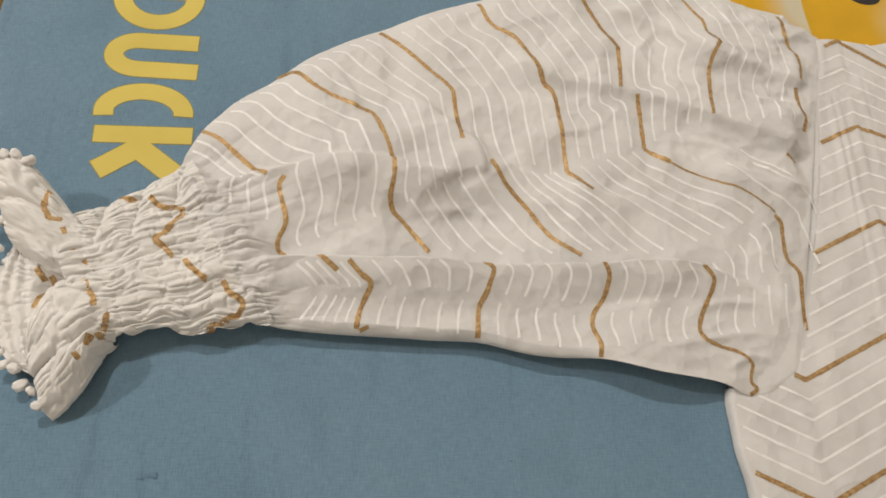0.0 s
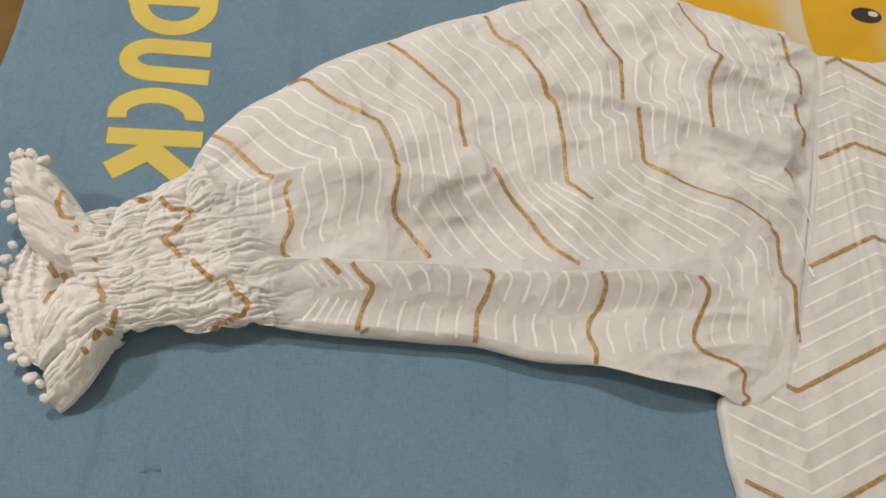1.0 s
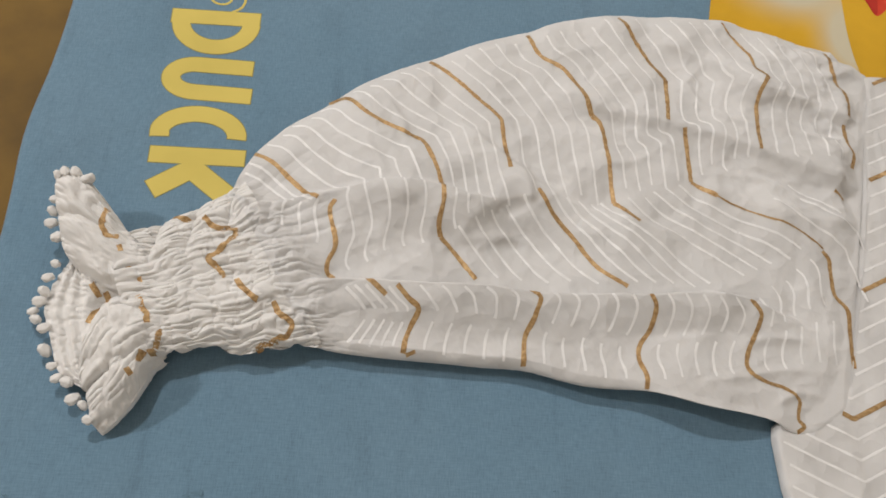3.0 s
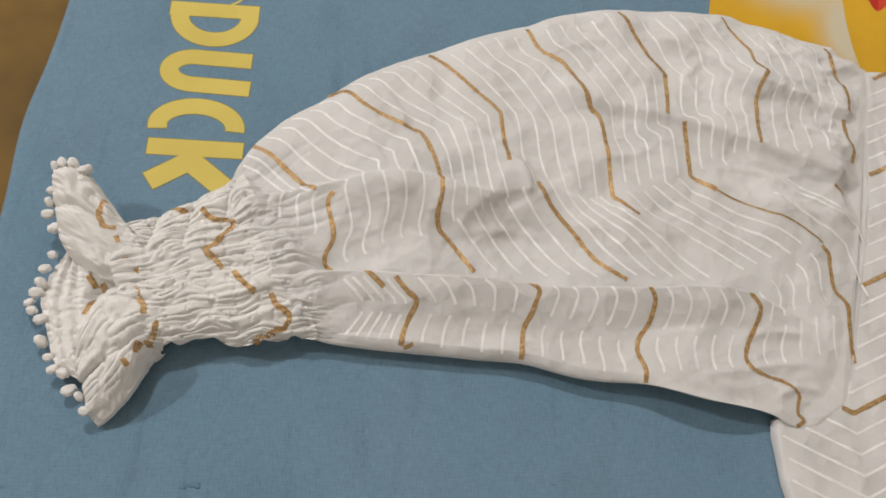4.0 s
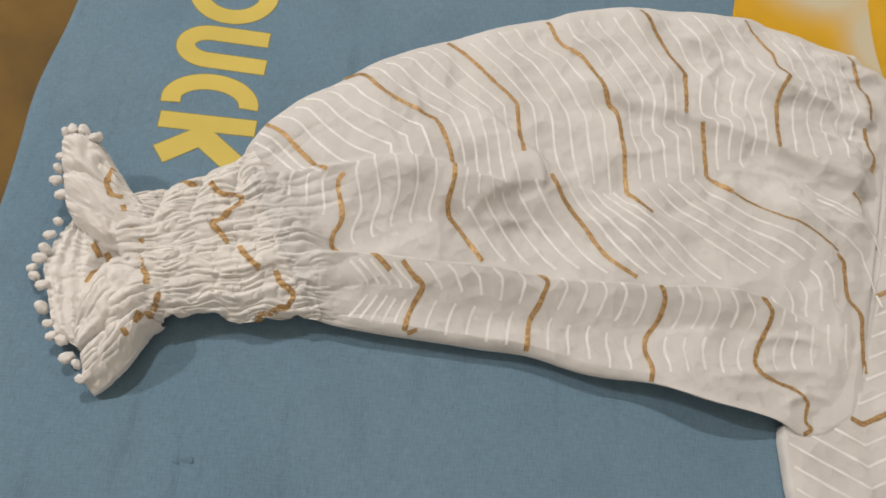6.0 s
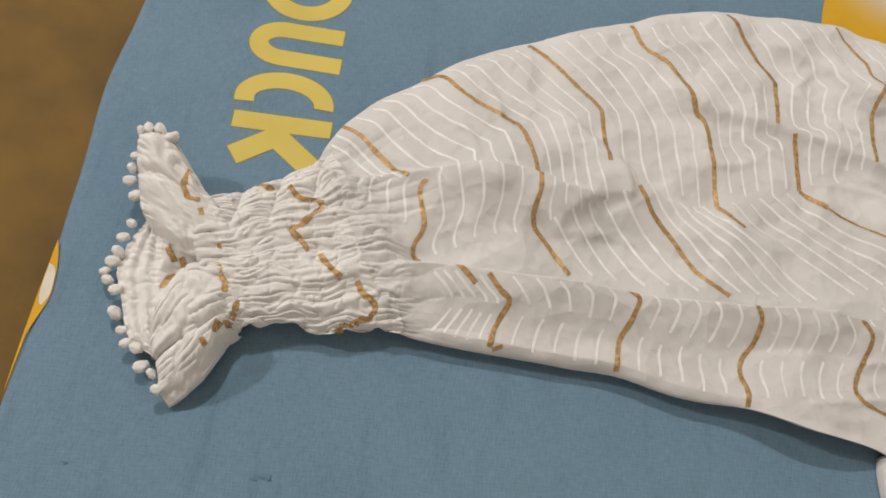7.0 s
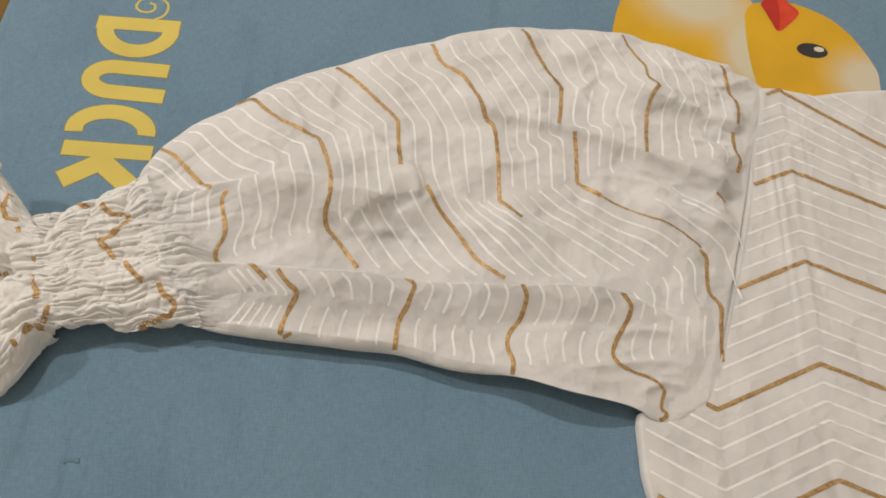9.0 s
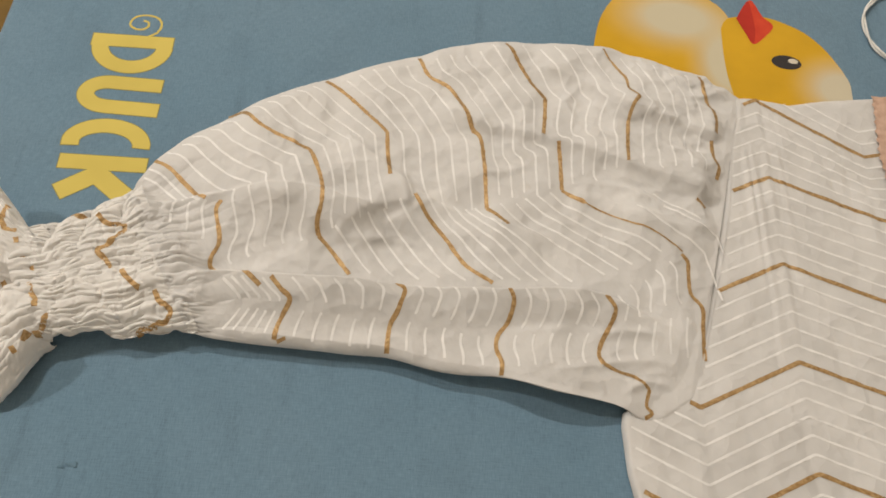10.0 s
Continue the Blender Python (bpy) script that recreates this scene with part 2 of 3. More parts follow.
CREASES += [
    (spline([(-0.075, 0.385), (-0.055, 0.37), (-0.05, 0.335)], 5), 0.0014),
    (spline([(0.18, 0.205), (0.21, 0.215), (0.245, 0.215)], 5), 0.0022),
    (spline([(0.15, 0.178), (0.19, 0.186), (0.23, 0.195), (0.255, 0.188)], 6), 0.0020),
    (spline([(0.205, 0.165), (0.225, 0.178), (0.25, 0.176)], 5), 0.0025),
]


def ridge(x, y, line, height, before, after, fade=0.12):
    """A rounded fold along a line, with its own width on either side."""
    d, s = beside(x, y, line)
    w = np.where(d > 0, before, after)
    ends = smooth(s, 0, fade) * (1 - smooth(s, 1 - fade, 1)) if fade else 1.0
    return height * ends * np.exp(-np.abs(d / w) ** 1.7)


CUFF_HIGH = spline([(-0.248, 0.259), (-0.234, 0.258), (-0.218, 0.265), (-0.201, 0.275), (-0.185, 0.288), (-0.164, 0.306)], 24)
CUFF_LOW = spline([(-0.210, 0.168), (-0.186, 0.176), (-0.165, 0.181), (-0.136, 0.181), (-0.12, 0.186), (-0.096, 0.188)], 24)


def ruching(x, y):
    """Puckers that run along the sleeve, pinched by rows of elastic; from about -1 to 1."""
    across, along = 0.33 * np.arctan2(y - 0.115, x + 0.505), np.hypot(y - 0.115, x + 0.505)
    warp = 0.0055 * (grain(x, y, 0.016, 1) - 0.5)
    a = across + warp
    row = along / 0.0150 + 1.1 * grain(across, along * 0.2, 0.012, 7)
    near = smooth(np.abs(row - np.floor(row) - 0.5) * 2, 0.55, 1.0)
    broad = np.sqrt(np.abs(grain(a, along * 0.13 + warp, 0.0046, 5) - 0.5) * 2)
    small = np.sqrt(np.abs(grain(a, along * 0.22, 0.0026, 6) - 0.5) * 2)
    crimp = np.abs(grain(a, along * 0.5, 0.0019, 4) - 0.5) * 2
    tiny = grain(along * 0.6, across, 0.0022, 8) - 0.5
    return (broad - 0.5) * 1.15 * (1 - 0.2 * near) + (small - 0.5) * 0.75 + 0.45 * near * (crimp - 0.6) + 0.16 * tiny


def cuff_height(x, y):
    x, y = np.asarray(x, float), np.asarray(y, float)
    high, low = -beside(x, y, CUFF_HIGH)[0], beside(x, y, CUFF_LOW)[0]
    v = np.clip(low / np.maximum(low + high, 1e-5), 0, 1)
    edge = 0.006 + 0.007 * (1 - smooth(v, 0, 0.5))
    z = edge + (0.030 - edge) * np.power(np.clip(1 - np.abs(2 * v - 1) ** 3.2, 0, 1), 0.5)
    z += 0.0055 * smooth(v, 0.55, 0.80) * (np.sqrt(np.abs(np.sin(np.pi * (x / 0.025 + 0.8 * grain(x, 0 * y, 0.03, 3))))) - 0.65)
    z += 0.0037 * ruching(x, y) + 0.004 * (grain(y * 0.94 - x * 0.34, x * 0.4, 0.014, 7) - 0.5)
    return np.maximum(z, 0.003)


def sleeve_height(x, y):
    x, y = np.asarray(x, float), np.asarray(y, float)
    low = beside(x, y, SLEEVE_LOW)[0]
    high = -beside(x, y, SLEEVE_HIGH)[0]
    into = -beside(x, y, GATHER)[0]
    cuff = np.maximum(into, 0)
    seam = np.abs(beside(x, y, ARMHOLE)[0])
    z = 0.0085 + 0.015 * np.exp(-(((x + 0.05) / 0.07) ** 2 + ((y - 0.31) / 0.06) ** 2))
    z += 0.008 * np.exp(-(((x - 0.235) / 0.04) ** 2 + ((y - 0.44) / 0.035) ** 2))
    # the front tube: a crest, a fall towards the hem, then a brim that stands clear of the bed
    d, s = beside(x, y, RIDGE_FRONT)
    front = smooth(-d, -0.004, 0.0)
    crest = 0.0275 * np.exp(-np.abs(d / np.where(d > 0, 0.005, 0.036)) ** 1.7)
    brim = (0.0128 + 0.0042 * np.exp(-((x - 0.150) / 0.055) ** 2)) * smooth(-d, 0.004, 0.030)
    right = smooth(x, 0.16, 0.26)
    lap = 0.0014
    tube = lap * np.logaddexp(crest / lap, brim * front / lap) - lap * 0.69 * np.exp(-np.abs(d) / 0.05)
    tube = np.maximum(tube, 0) * (1 - right) + 0.008 * right * np.exp(-np.abs((y - 0.200) / 0.045) ** 2.0)
    z = np.maximum(z, 0.42 * z + tube)
    # folds of the upper part
    z += ridge(x, y, RIDGE_MIDDLE, 0.0085, 0.0035, 0.026)
    z += ridge(x, y, POCKET_RIM, 0.005, 0.022, 0.006)
    z -= 0.0065 * np.exp(-(((x - 0.022) / 0.048) ** 2 + ((y - 0.277) / 0.024) ** 2)) * smooth(d, 0, 0.01)
    z += ridge(x, y, FOLD_BACK, 0.0055, 0.030, 0.006) + ridge(x, y, FOLD_BACK[5:], 0.0045, 0.026, 0.016, 0.2)
    z += ridge(x, y, FOLD_CROSS, 0.0045, 0.005, 0.022)
    z += ridge(x, y, FOLD_DEEP, 0.0060, 0.012, 0.016)
    z -= ridge(x, y, FOLD_DEEP + np.array((0.01, 0.024)), 0.002, 0.010, 0.010)
    z += ridge(x, y, FOLD_TOP, 0.006, 0.015, 0.007)
    for line, h in CREASES:
        z += ridge(x, y, line, h, 0.0035, 0.0035, 0.35)
    # crumples, all over and stronger towards the shoulder
    rough = 0.7 + 1.2 * smooth(x, 0.17, 0.3) * smooth(y, 0.27, 0.36)
    a, b = x * 0.85 + y * 0.5, y * 0.85 - x * 0.5
    fold = lambda p, q, size, k: 0.5 - np.abs(grain(p, q, size, k) - 0.5) * 2
    z += rough * (0.0026 * fold(a, b * 1.8, 0.050, 1) + 0.0018 * fold(x + 0.3 * y, y, 0.028, 2) + 0.0009 * fold(a * 1.4, b, 0.013, 3) + 0.0004 * fold(b, a * 1.5, 0.006, 4))
    for angle, length, height, k in ((20, 0.055, 0.0026, 1), (-38, 0.070, 0.0030, 2), (72, 0.046, 0.0020, 3), (112, 0.036, 0.0014, 4), (-15, 0.030, 0.0012, 5)):
        p = x * math.cos(radians(angle)) + y * math.sin(radians(angle)) + 0.016 * grain(x, y, 0.05, k)
        z += height * np.abs(p / length - np.floor(p / length) - 0.5) * 2 * smooth(grain(x, y, 0.06, k + 5), 0.42, 0.68) * smooth(d, -0.004, 0.01)
    # gathers that run out from the cuff and into the armhole
    across = 0.15 * np.arctan2(y - 0.205, x + 0.26) + 0.003 * grain(x, y, 0.03, 4)
    z += 0.0070 * np.exp(-cuff / 0.020) * (np.sqrt(np.abs(grain(across, x * 0.10, 0.0075, 5) - 0.5) * 2) - 0.55)
    z += 0.0028 * np.exp(-cuff / 0.012) * (grain(across, x * 0.15, 0.0036, 6) - 0.5)
    gather = np.exp(-seam / 0.035) * smooth(seam, 0, 0.008) * smooth(y, 0.24, 0.33)
    z += 0.0085 * gather * (np.abs(grain(y + 0.15 * x, x * 0.30, 0.017, 7) - 0.5) * 2 - 0.2) + 0.004 * gather * (grain(y, x * 0.4, 0.007, 9) - 0.5)
    # the edges
    z = 0.0074 + (z - 0.0074) * smooth(seam, -0.002, 0.030)
    z = np.where(x > 0.2, np.maximum(z, 0.0076 + 0.0014 * smooth(seam, 0.0, 0.006)), z)
    z *= 0.45 + 0.55 * np.sqrt(smooth(high, -0.004, 0.018))
    hem = (0.0078 + 0.003 * grain(x, 0 * y, 0.03, 8) + 0.0135 * np.exp(-((x - 0.160) / 0.055) ** 2)) * (1 - 0.45 * smooth(x, 0.185, 0.23))
    z = np.where(low < 0.006, hem + (z - hem) * np.sqrt(np.clip(low, 0, 0.006) / 0.006), z)
    k = smooth(into, -0.006, 0.020)
    z = (cuff_height(x, y) + 0.0005) * (1 - k) + z * k
    return np.maximum(z, 0.003)


def bodice_height(x, y):
    x, y = np.asarray(x, float), np.asarray(y, float)
    z = 0.0072 + 0.0024 * np.abs(grain(x * 1.6 + 0.2 * y, y * 0.35, 0.024, 2) - 0.5) + 0.0009 * grain(x, y, 0.05, 3)
    near = np.exp(-((x - 0.335) / 0.022) ** 2) * smooth(y, 0.15, 0.28)
    return z + 0.0022 * near * (np.abs(grain(x, y * 0.06, 0.006, 4) - 0.5) * 2)


def bed_height(x, y):
    return 0.0009 * (grain(x, y, 0.12, 5) - 0.5) + 0.0004 * (grain(x * 2.2, y * 0.4, 0.05, 6) - 0.5)


# ---- cloth shape ends ----

# ---- builders ----


def mesh_object(name, verts, faces, mat, parent=None, label="", flat=False):
    me = bpy.data.meshes.new(name)
    me.from_pydata([tuple(map(float, v)) for v in verts], [], faces)
    me.materials.append(mat)
    me.update()
    if not flat:
        me.shade_smooth()
    ob = new(name, me)
    if parent:
        ob.parent = parent
    return tagged(ob, label)


def part(name, bm, mat, parent, label=""):
    bmesh.ops.recalc_face_normals(bm, faces=bm.faces)
    me = bpy.data.meshes.new(name)
    bm.to_mesh(me)
    bm.free()
    me.materials.append(mat)
    me.shade_smooth()
    ob = new(name, me)
    ob.parent = parent
    return tagged(ob, label)


def grid_faces(rows, cols):
    return [(r * cols + c, r * cols + c + 1, (r + 1) * cols + c + 1, (r + 1) * cols + c) for r in range(rows - 1) for c in range(cols - 1)]


def drape(name, points, width, height, mat, parent, lift=0.0004, step=0.0016, label="", ragged=0.0, cols=5, sharp=False, jitter=0.0):
    """A woven band that follows a line over a cloth."""
    p = np.array(points, float)
    n = max(int(np.linalg.norm(np.diff(p, axis=0), axis=1).sum() / step), 3)
    c = spline(points, n)
    if sharp:
        run = np.r_[0, np.cumsum(np.linalg.norm(np.diff(p, axis=0), axis=1))]
        c = np.stack([np.interp(np.linspace(0, run[-1], n), run, p[:, k]) for k in (0, 1)], 1)
    c = c + jitter * np.stack([grain(c[:, 0], c[:, 1], 0.0042, 3) - 0.5, grain(c[:, 0], c[:, 1], 0.0036, 4) - 0.5], 1)
    t = np.gradient(c, axis=0)
    t /= np.linalg.norm(t, axis=1)[:, None] + 1e-9
    side = np.stack([-t[:, 1], t[:, 0]], 1)
    w = width * (1 + ragged * (grain(c[:, 0], c[:, 1], 0.004, 9) - 0.5))
    verts = []
    for k in np.linspace(-0.5, 0.5, cols):
        q = c + side * (w * k)[:, None]
        verts.append(np.c_[q, height(q[:, 0], q[:, 1]) + lift * (1 if abs(k) < 0.45 else 0.75)])
    return mesh_object(name, np.vstack(verts), grid_faces(cols, n), mat, parent, label)


def between(a, b, k, n=30):
    return spline(a, n) * (1 - k) + spline(b, n) * k


def tube_cloth(name, low, high, height, nu, nv, mat, parent, label, wiggle=0.0):
    """A flattened tube of cloth between its two long edges: the upper face, and both edges turned in underneath."""
    lo, hi = spline(low, nu), spline(high, nu)
    u = np.linspace(0, 1, nu)
    hi[:, 1] += wiggle * (0.75 * np.sqrt(np.abs(np.sin(np.pi * (5.2 * u + 0.9 * grain(u, 0 * u, 0.13, 3))))) + 0.5 * grain(u, 0 * u, 0.05, 6) - 0.75)
    lo[:, 1] -= 0.5 * wiggle * (np.abs(grain(lo[:, 0], lo[:, 1], 0.010, 4) - 0.5) * 2 - 0.3)
    rows = []
    for v in np.linspace(0, 1, nv):
        e = 0.5 - 0.5 * math.cos(math.pi * v)
        e = 0.5 * v + 0.5 * e
        q = lo * (1 - e) + hi * e
        rows.append(np.c_[q, height(q[:, 0], q[:, 1])])
    way = hi - lo
    way /= np.linalg.norm(way, axis=1)[:, None]
    first, last = rows[0], rows[-1]
    for d, f in ((0.0015, 0.75), (0.004, 0.5), (0.010, 0.3)):
        q = first[:, :2] + way * d
        rows.insert(0, np.c_[q, np.maximum(first[:, 2] * f, 0.0022)])
    for d, f in ((0.001, 0.6), (0.004, 0.4)):
        q = last[:, :2] - way * d
        rows.append(np.c_[q, np.maximum(last[:, 2] * f, 0.0016)])
    return mesh_object(name, np.vstack(rows), grid_faces(len(rows), nu), mat, parent, label)


# ---- the room ----


def box(name, lo, hi, mat, label="", category="", kind="structure"):
    bm = bmesh.new()
    bmesh.ops.create_cube(bm, size=1.0)
    for v in bm.verts:
        v.co = Vector([lo[i] + (hi[i] - lo[i]) * (v.co[i] + 0.5) for i in range(3)])
    me = bpy.data.meshes.new(name)
    bm.to_mesh(me)
    bm.free()
    me.materials.append(mat)
    return tagged(new(name, me), label, category, kind=kind)


FLOOR = -0.007
WEST, EAST, SOUTH, NORTH, TOP = -2.7, 2.1, -1.7, 3.0, 3.2
box("floor", (WEST, SOUTH, FLOOR - 0.08), (EAST, NORTH, FLOOR), BROWN, "brown worn floor under the bed sheet", "floor")
# walls and ceiling stay out of view, added to bounce the lamps' light
box("unseen_wall_north", (WEST, NORTH, FLOOR - 0.08), (EAST, NORTH + 0.1, TOP), ROOM_SHELL, "unseen cream wall added to bounce lamplight", "wall")
box("unseen_wall_south", (WEST, SOUTH - 0.1, FLOOR - 0.08), (EAST, SOUTH, TOP), ROOM_SHELL, "unseen cream wall added to bounce lamplight", "wall")
box("unseen_wall_west", (WEST - 0.1, SOUTH - 0.1, FLOOR - 0.08), (WEST, NORTH + 0.1, TOP), ROOM_SHELL, "unseen cream wall added to bounce lamplight", "wall")
box("unseen_wall_east", (EAST, SOUTH - 0.1, FLOOR - 0.08), (EAST + 0.1, NORTH + 0.1, TOP), ROOM_SHELL, "unseen cream wall added to bounce lamplight", "wall")
box("ceiling", (WEST - 0.1, SOUTH - 0.1, TOP), (EAST + 0.1, NORTH + 0.1, TOP + 0.1), ROOM_SHELL, "unseen cream ceiling added to bounce lamplight", "ceiling")

# ---- the bed sheet with its print ----


def sheet_edge(y):
    return -0.3225 - 0.005 * np.exp(-((y - 0.34) / 0.055) ** 2) + 0.002 * smooth(-y, -0.25, -0.19) + 0.002 * (grain(0 * y, y, 0.06, 3) - 0.5)


def bed_sheet():
    ys = np.r_[np.linspace(-0.9, -0.05, 30), np.linspace(-0.04, 0.72, 150), np.linspace(0.74, 1.6, 30)]
    us = np.r_[0, 0.002, 0.005, np.linspace(0.01, 0.9, 150), np.linspace(0.92, 1.75, 30)]
    rows = []
    for y in ys:
        x = sheet_edge(np.full(us.shape, y)) + us
        z = bed_height(x, np.full(us.shape, y))
        rows.append(np.c_[x, np.full(us.shape, y), z - 0.0025 * np.exp(-us / 0.002)])
    ob = mesh_object("bed_sheet", np.vstack(rows), grid_faces(len(ys), len(us)), SHEET)
    ob.modifiers.new("thickness", "SOLIDIFY").thickness = 0.0012
    return tagged(ob, "light blue cotton bed sheet with yellow printed letters and shapes", "bed sheet")


sheet = bed_sheet()
PRINT = 0.0003


def inked(name, points, width, mat=YELLOW, label="", cols=7):
    return drape(name, points, width, bed_height, mat, sheet, PRINT, 0.0015, label, cols=cols)


def straight(a, b, n=8):
    return [(a[0] + (b[0] - a[0]) * k / n, a[1] + (b[1] - a[1]) * k / n) for k in range(n + 1)]


def arc(cx, cy, rx, ry, start, end, n=14):
    return [(cx + rx * math.cos(radians(start + (end - start) * k / n)), cy + ry * math.sin(radians(start + (end - start) * k / n))) for k in range(n + 1)]


def lengthened(points, more):
    """The same line with both ends carried on a little."""
    a, b, c, d = (Vector(points[k]) for k in (1, 0, -2, -1))
    return [tuple(b + (b - a).normalized() * more), *points[1:-1], tuple(d + (d - c).normalized() * more)]


def joined(name, strokes, mat=YELLOW, label="", under=None, low=0.0):
    """One printed letter out of several strokes (points, width), with a thin dark outline printed under it."""
    if under is None:
        longer = [(lengthened(p, 0.0007), w + 0.0013) for p, w in strokes]
        outline = joined("letter_outline", longer, OUTLINE, "thin olive outline of the letter", sheet, 0.00012)
    verts, faces = [], []
    for i, (points, width) in enumerate(strokes):
        ob = drape("stroke", points, width, bed_height, mat, sheet, PRINT + 0.00003 * i - low, 0.0015)
        base = len(verts)
        verts += [tuple(v.co) for v in ob.data.vertices]
        faces += [tuple(base + k for k in f.vertices) for f in ob.data.polygons]
        me = ob.data
        bpy.data.objects.remove(ob)
        bpy.data.meshes.remove(me)
    letter = mesh_object(name, verts, faces, mat, sheet, label)
    if under is None:
        outline.parent = letter
    return letter


W = 0.0136
joined("printed_letter", [(straight((-0.243, 0.4575), (-0.174, 0.4605)), W), (arc(-0.2075, 0.4545, 0.0275, 0.0245, 180, 360), W)], label="large yellow printed letter D")
joined("printed_letter", [(straight((-0.173, 0.4125), (-0.208, 0.4120), 4) + arc(-0.2150, 0.3992, 0.0185, 0.0128, 90, 270, 12) + straight((-0.208, 0.3864), (-0.171, 0.3866), 4), W)], label="large yellow printed letter U")
joined("printed_letter", [([(-0.2325, 0.3450), (-0.2330, 0.3505)] + arc(-0.2050, 0.3485, 0.0285, 0.0185, 168, 12, 16) + [(-0.1765, 0.3505), (-0.1765, 0.3475)], W)], label="large yellow printed letter C")
joined("printed_letter", [(straight((-0.2365, 0.3292), (-0.168, 0.3318)), 0.0136), (straight((-0.2305, 0.3000), (-0.200, 0.3230), 6), 0.0155), (straight((-0.168, 0.2930), (-0.206, 0.3210), 6), 0.0160)], label="large yellow printed letter K")
inked("printed_swirl", [(-0.1970, 0.4660), (-0.1900, 0.4720), (-0.1885, 0.4820), (-0.1940, 0.4890), (-0.2040, 0.4905), (-0.2125, 0.4870), (-0.2155, 0.4790), (-0.2110, 0.4740), (-0.2040, 0.4735), (-0.1995, 0.4775), (-0.2005, 0.4825), (-0.2050, 0.4840)], 0.0020, label="thin yellow printed spiral", cols=3)


def filled(name, outline, mat, lift, label):
    """A flat printed shape inside a smooth outline."""
    c = spline(list(outline) + [outline[0]], 90)[:-1]
    mid = c.mean(0)
    rings = [mid + (c - mid) * k for k in (1.0, 0.85, 0.65, 0.4, 0.15)]
    verts = np.vstack(rings)
    verts = np.c_[verts, bed_height(verts[:, 0], verts[:, 1]) + lift]
    n = len(c)
    faces = [(r * n + i, r * n + (i + 1) % n, (r + 1) * n + (i + 1) % n, (r + 1) * n + i) for r in range(4) for i in range(n)]
    faces.append(tuple(4 * n + i for i in range(n)))
    return mesh_object(name, verts, faces, mat, sheet, label)


filled("printed_shape", [(0.201, 0.500), (0.207, 0.534), (0.215, 0.557), (0.228, 0.578), (0.245, 0.594), (0.271, 0.603), (0.300, 0.599), (0.321, 0.585), (0.336, 0.567), (0.350, 0.520), (0.345, 0.455), (0.290, 0.430), (0.225, 0.450)], BODY_PRINT, 0.0004, "amber printed oval fading to cream")
filled("printed_shape", [(0.328, 0.548), (0.334, 0.560), (0.346, 0.566), (0.375, 0.569), (0.397, 0.562), (0.413, 0.553), (0.427, 0.537), (0.436, 0.521), (0.443, 0.505), (0.446, 0.487), (0.436, 0.450), (0.385, 0.430), (0.340, 0.445), (0.330, 0.475), (0.327, 0.510)], HEAD_PRINT, 0.0006, "amber printed rounded shape with a cream patch")
filled("printed_wedge", [(0.345, 0.563), (0.352, 0.577), (0.360, 0.589), (0.365, 0.588), (0.372, 0.570), (0.381, 0.558), (0.370, 0.542), (0.358, 0.532), (0.352, 0.545)], RED, 0.0008, "red printed wedge")
filled("printed_wedge", [(0.345, 0.563), (0.352, 0.577), (0.360, 0.588), (0.362, 0.570), (0.362, 0.550), (0.358, 0.533), (0.352, 0.545)], DEEP_RED, 0.0010, "deep red printed half of the wedge")
filled("printed_oval", arc(0.3875, 0.5130, 0.0145, 0.0085, 0, 345, 23), DARK, 0.0008, "dark grey printed oval")
filled("printed_oval", arc(0.3940, 0.5150, 0.0048, 0.0030, 0, 345, 23), PALE, 0.0010, "small pale printed oval")
filled("printed_border", [(-0.3215, 0.219), (-0.3190, 0.212), (-0.3170, 0.205), (-0.3150, 0.194), (-0.3140, 0.180), (-0.3170, 0.167), (-0.3202, 0.152), (-0.3208, 0.120), (-0.3216, 0.150), (-0.3217, 0.190)], AMBER, 0.0006, "amber printed patch along the hem")
filled("printed_border", [(-0.3212, 0.202), (-0.3170, 0.199), (-0.3152, 0.192), (-0.3146, 0.181), (-0.3180, 0.174), (-0.3208, 0.183)], PALE, 0.0008, "cream printed patch along the hem")
for x, y, size in ((-0.162, 0.093, 0.0035), (-0.169, 0.091, 0.002), (0.060, 0.106, 0.0009), (-0.275, 0.085, 0.002)):
    filled("stain", [(x + size * math.cos(a) * (1 + 0.5 * math.sin(3.1 * a + x * 90)), y + size * 0.45 * math.sin(a) * (1 + 0.4 * math.cos(5 * a))) for a in np.linspace(0, 5.9, 14)], STAIN, 0.0006, "faint dark stain")

# ---- the blouse ----
blouse = new("blouse")
tagged(blouse, "white cotton blouse with gold chevron stripes, spread on the sheet", "blouse")
sleeve = tube_cloth("sleeve", SLEEVE_LOW, SLEEVE_HIGH, sleeve_height, 420, 300, COTTON, blouse, "wide puffed white sleeve, creased")


def gold(*points, height=sleeve_height, parent=None, width=0.0033, jitter=0.0, sharp=False):
    return drape("gold_stripe", points, width, height, GOLD, parent or sleeve, 0.00027, step=0.001, jitter=jitter, ragged=0.35, sharp=sharp, label="woven gold stripe")


def satin(a, b, count, start=0.0, end=1.0, height=sleeve_height, parent=None):
    """Even satin lines between two stripes."""
    for k in range(1, count + 1):
        line = between(a, b, k / (count + 1))
        n = len(line)
        i, j = int(start * n + random.uniform(0, 0.05) * n), int(end * n - random.uniform(0, 0.06) * n)
        drape("satin_stripe", line[max(i, 0):max(j, i + 4)], 0.0018, height, SATIN, parent or sleeve, 0.00022, 0.0018, cols=3, sharp=True, ragged=0.5)


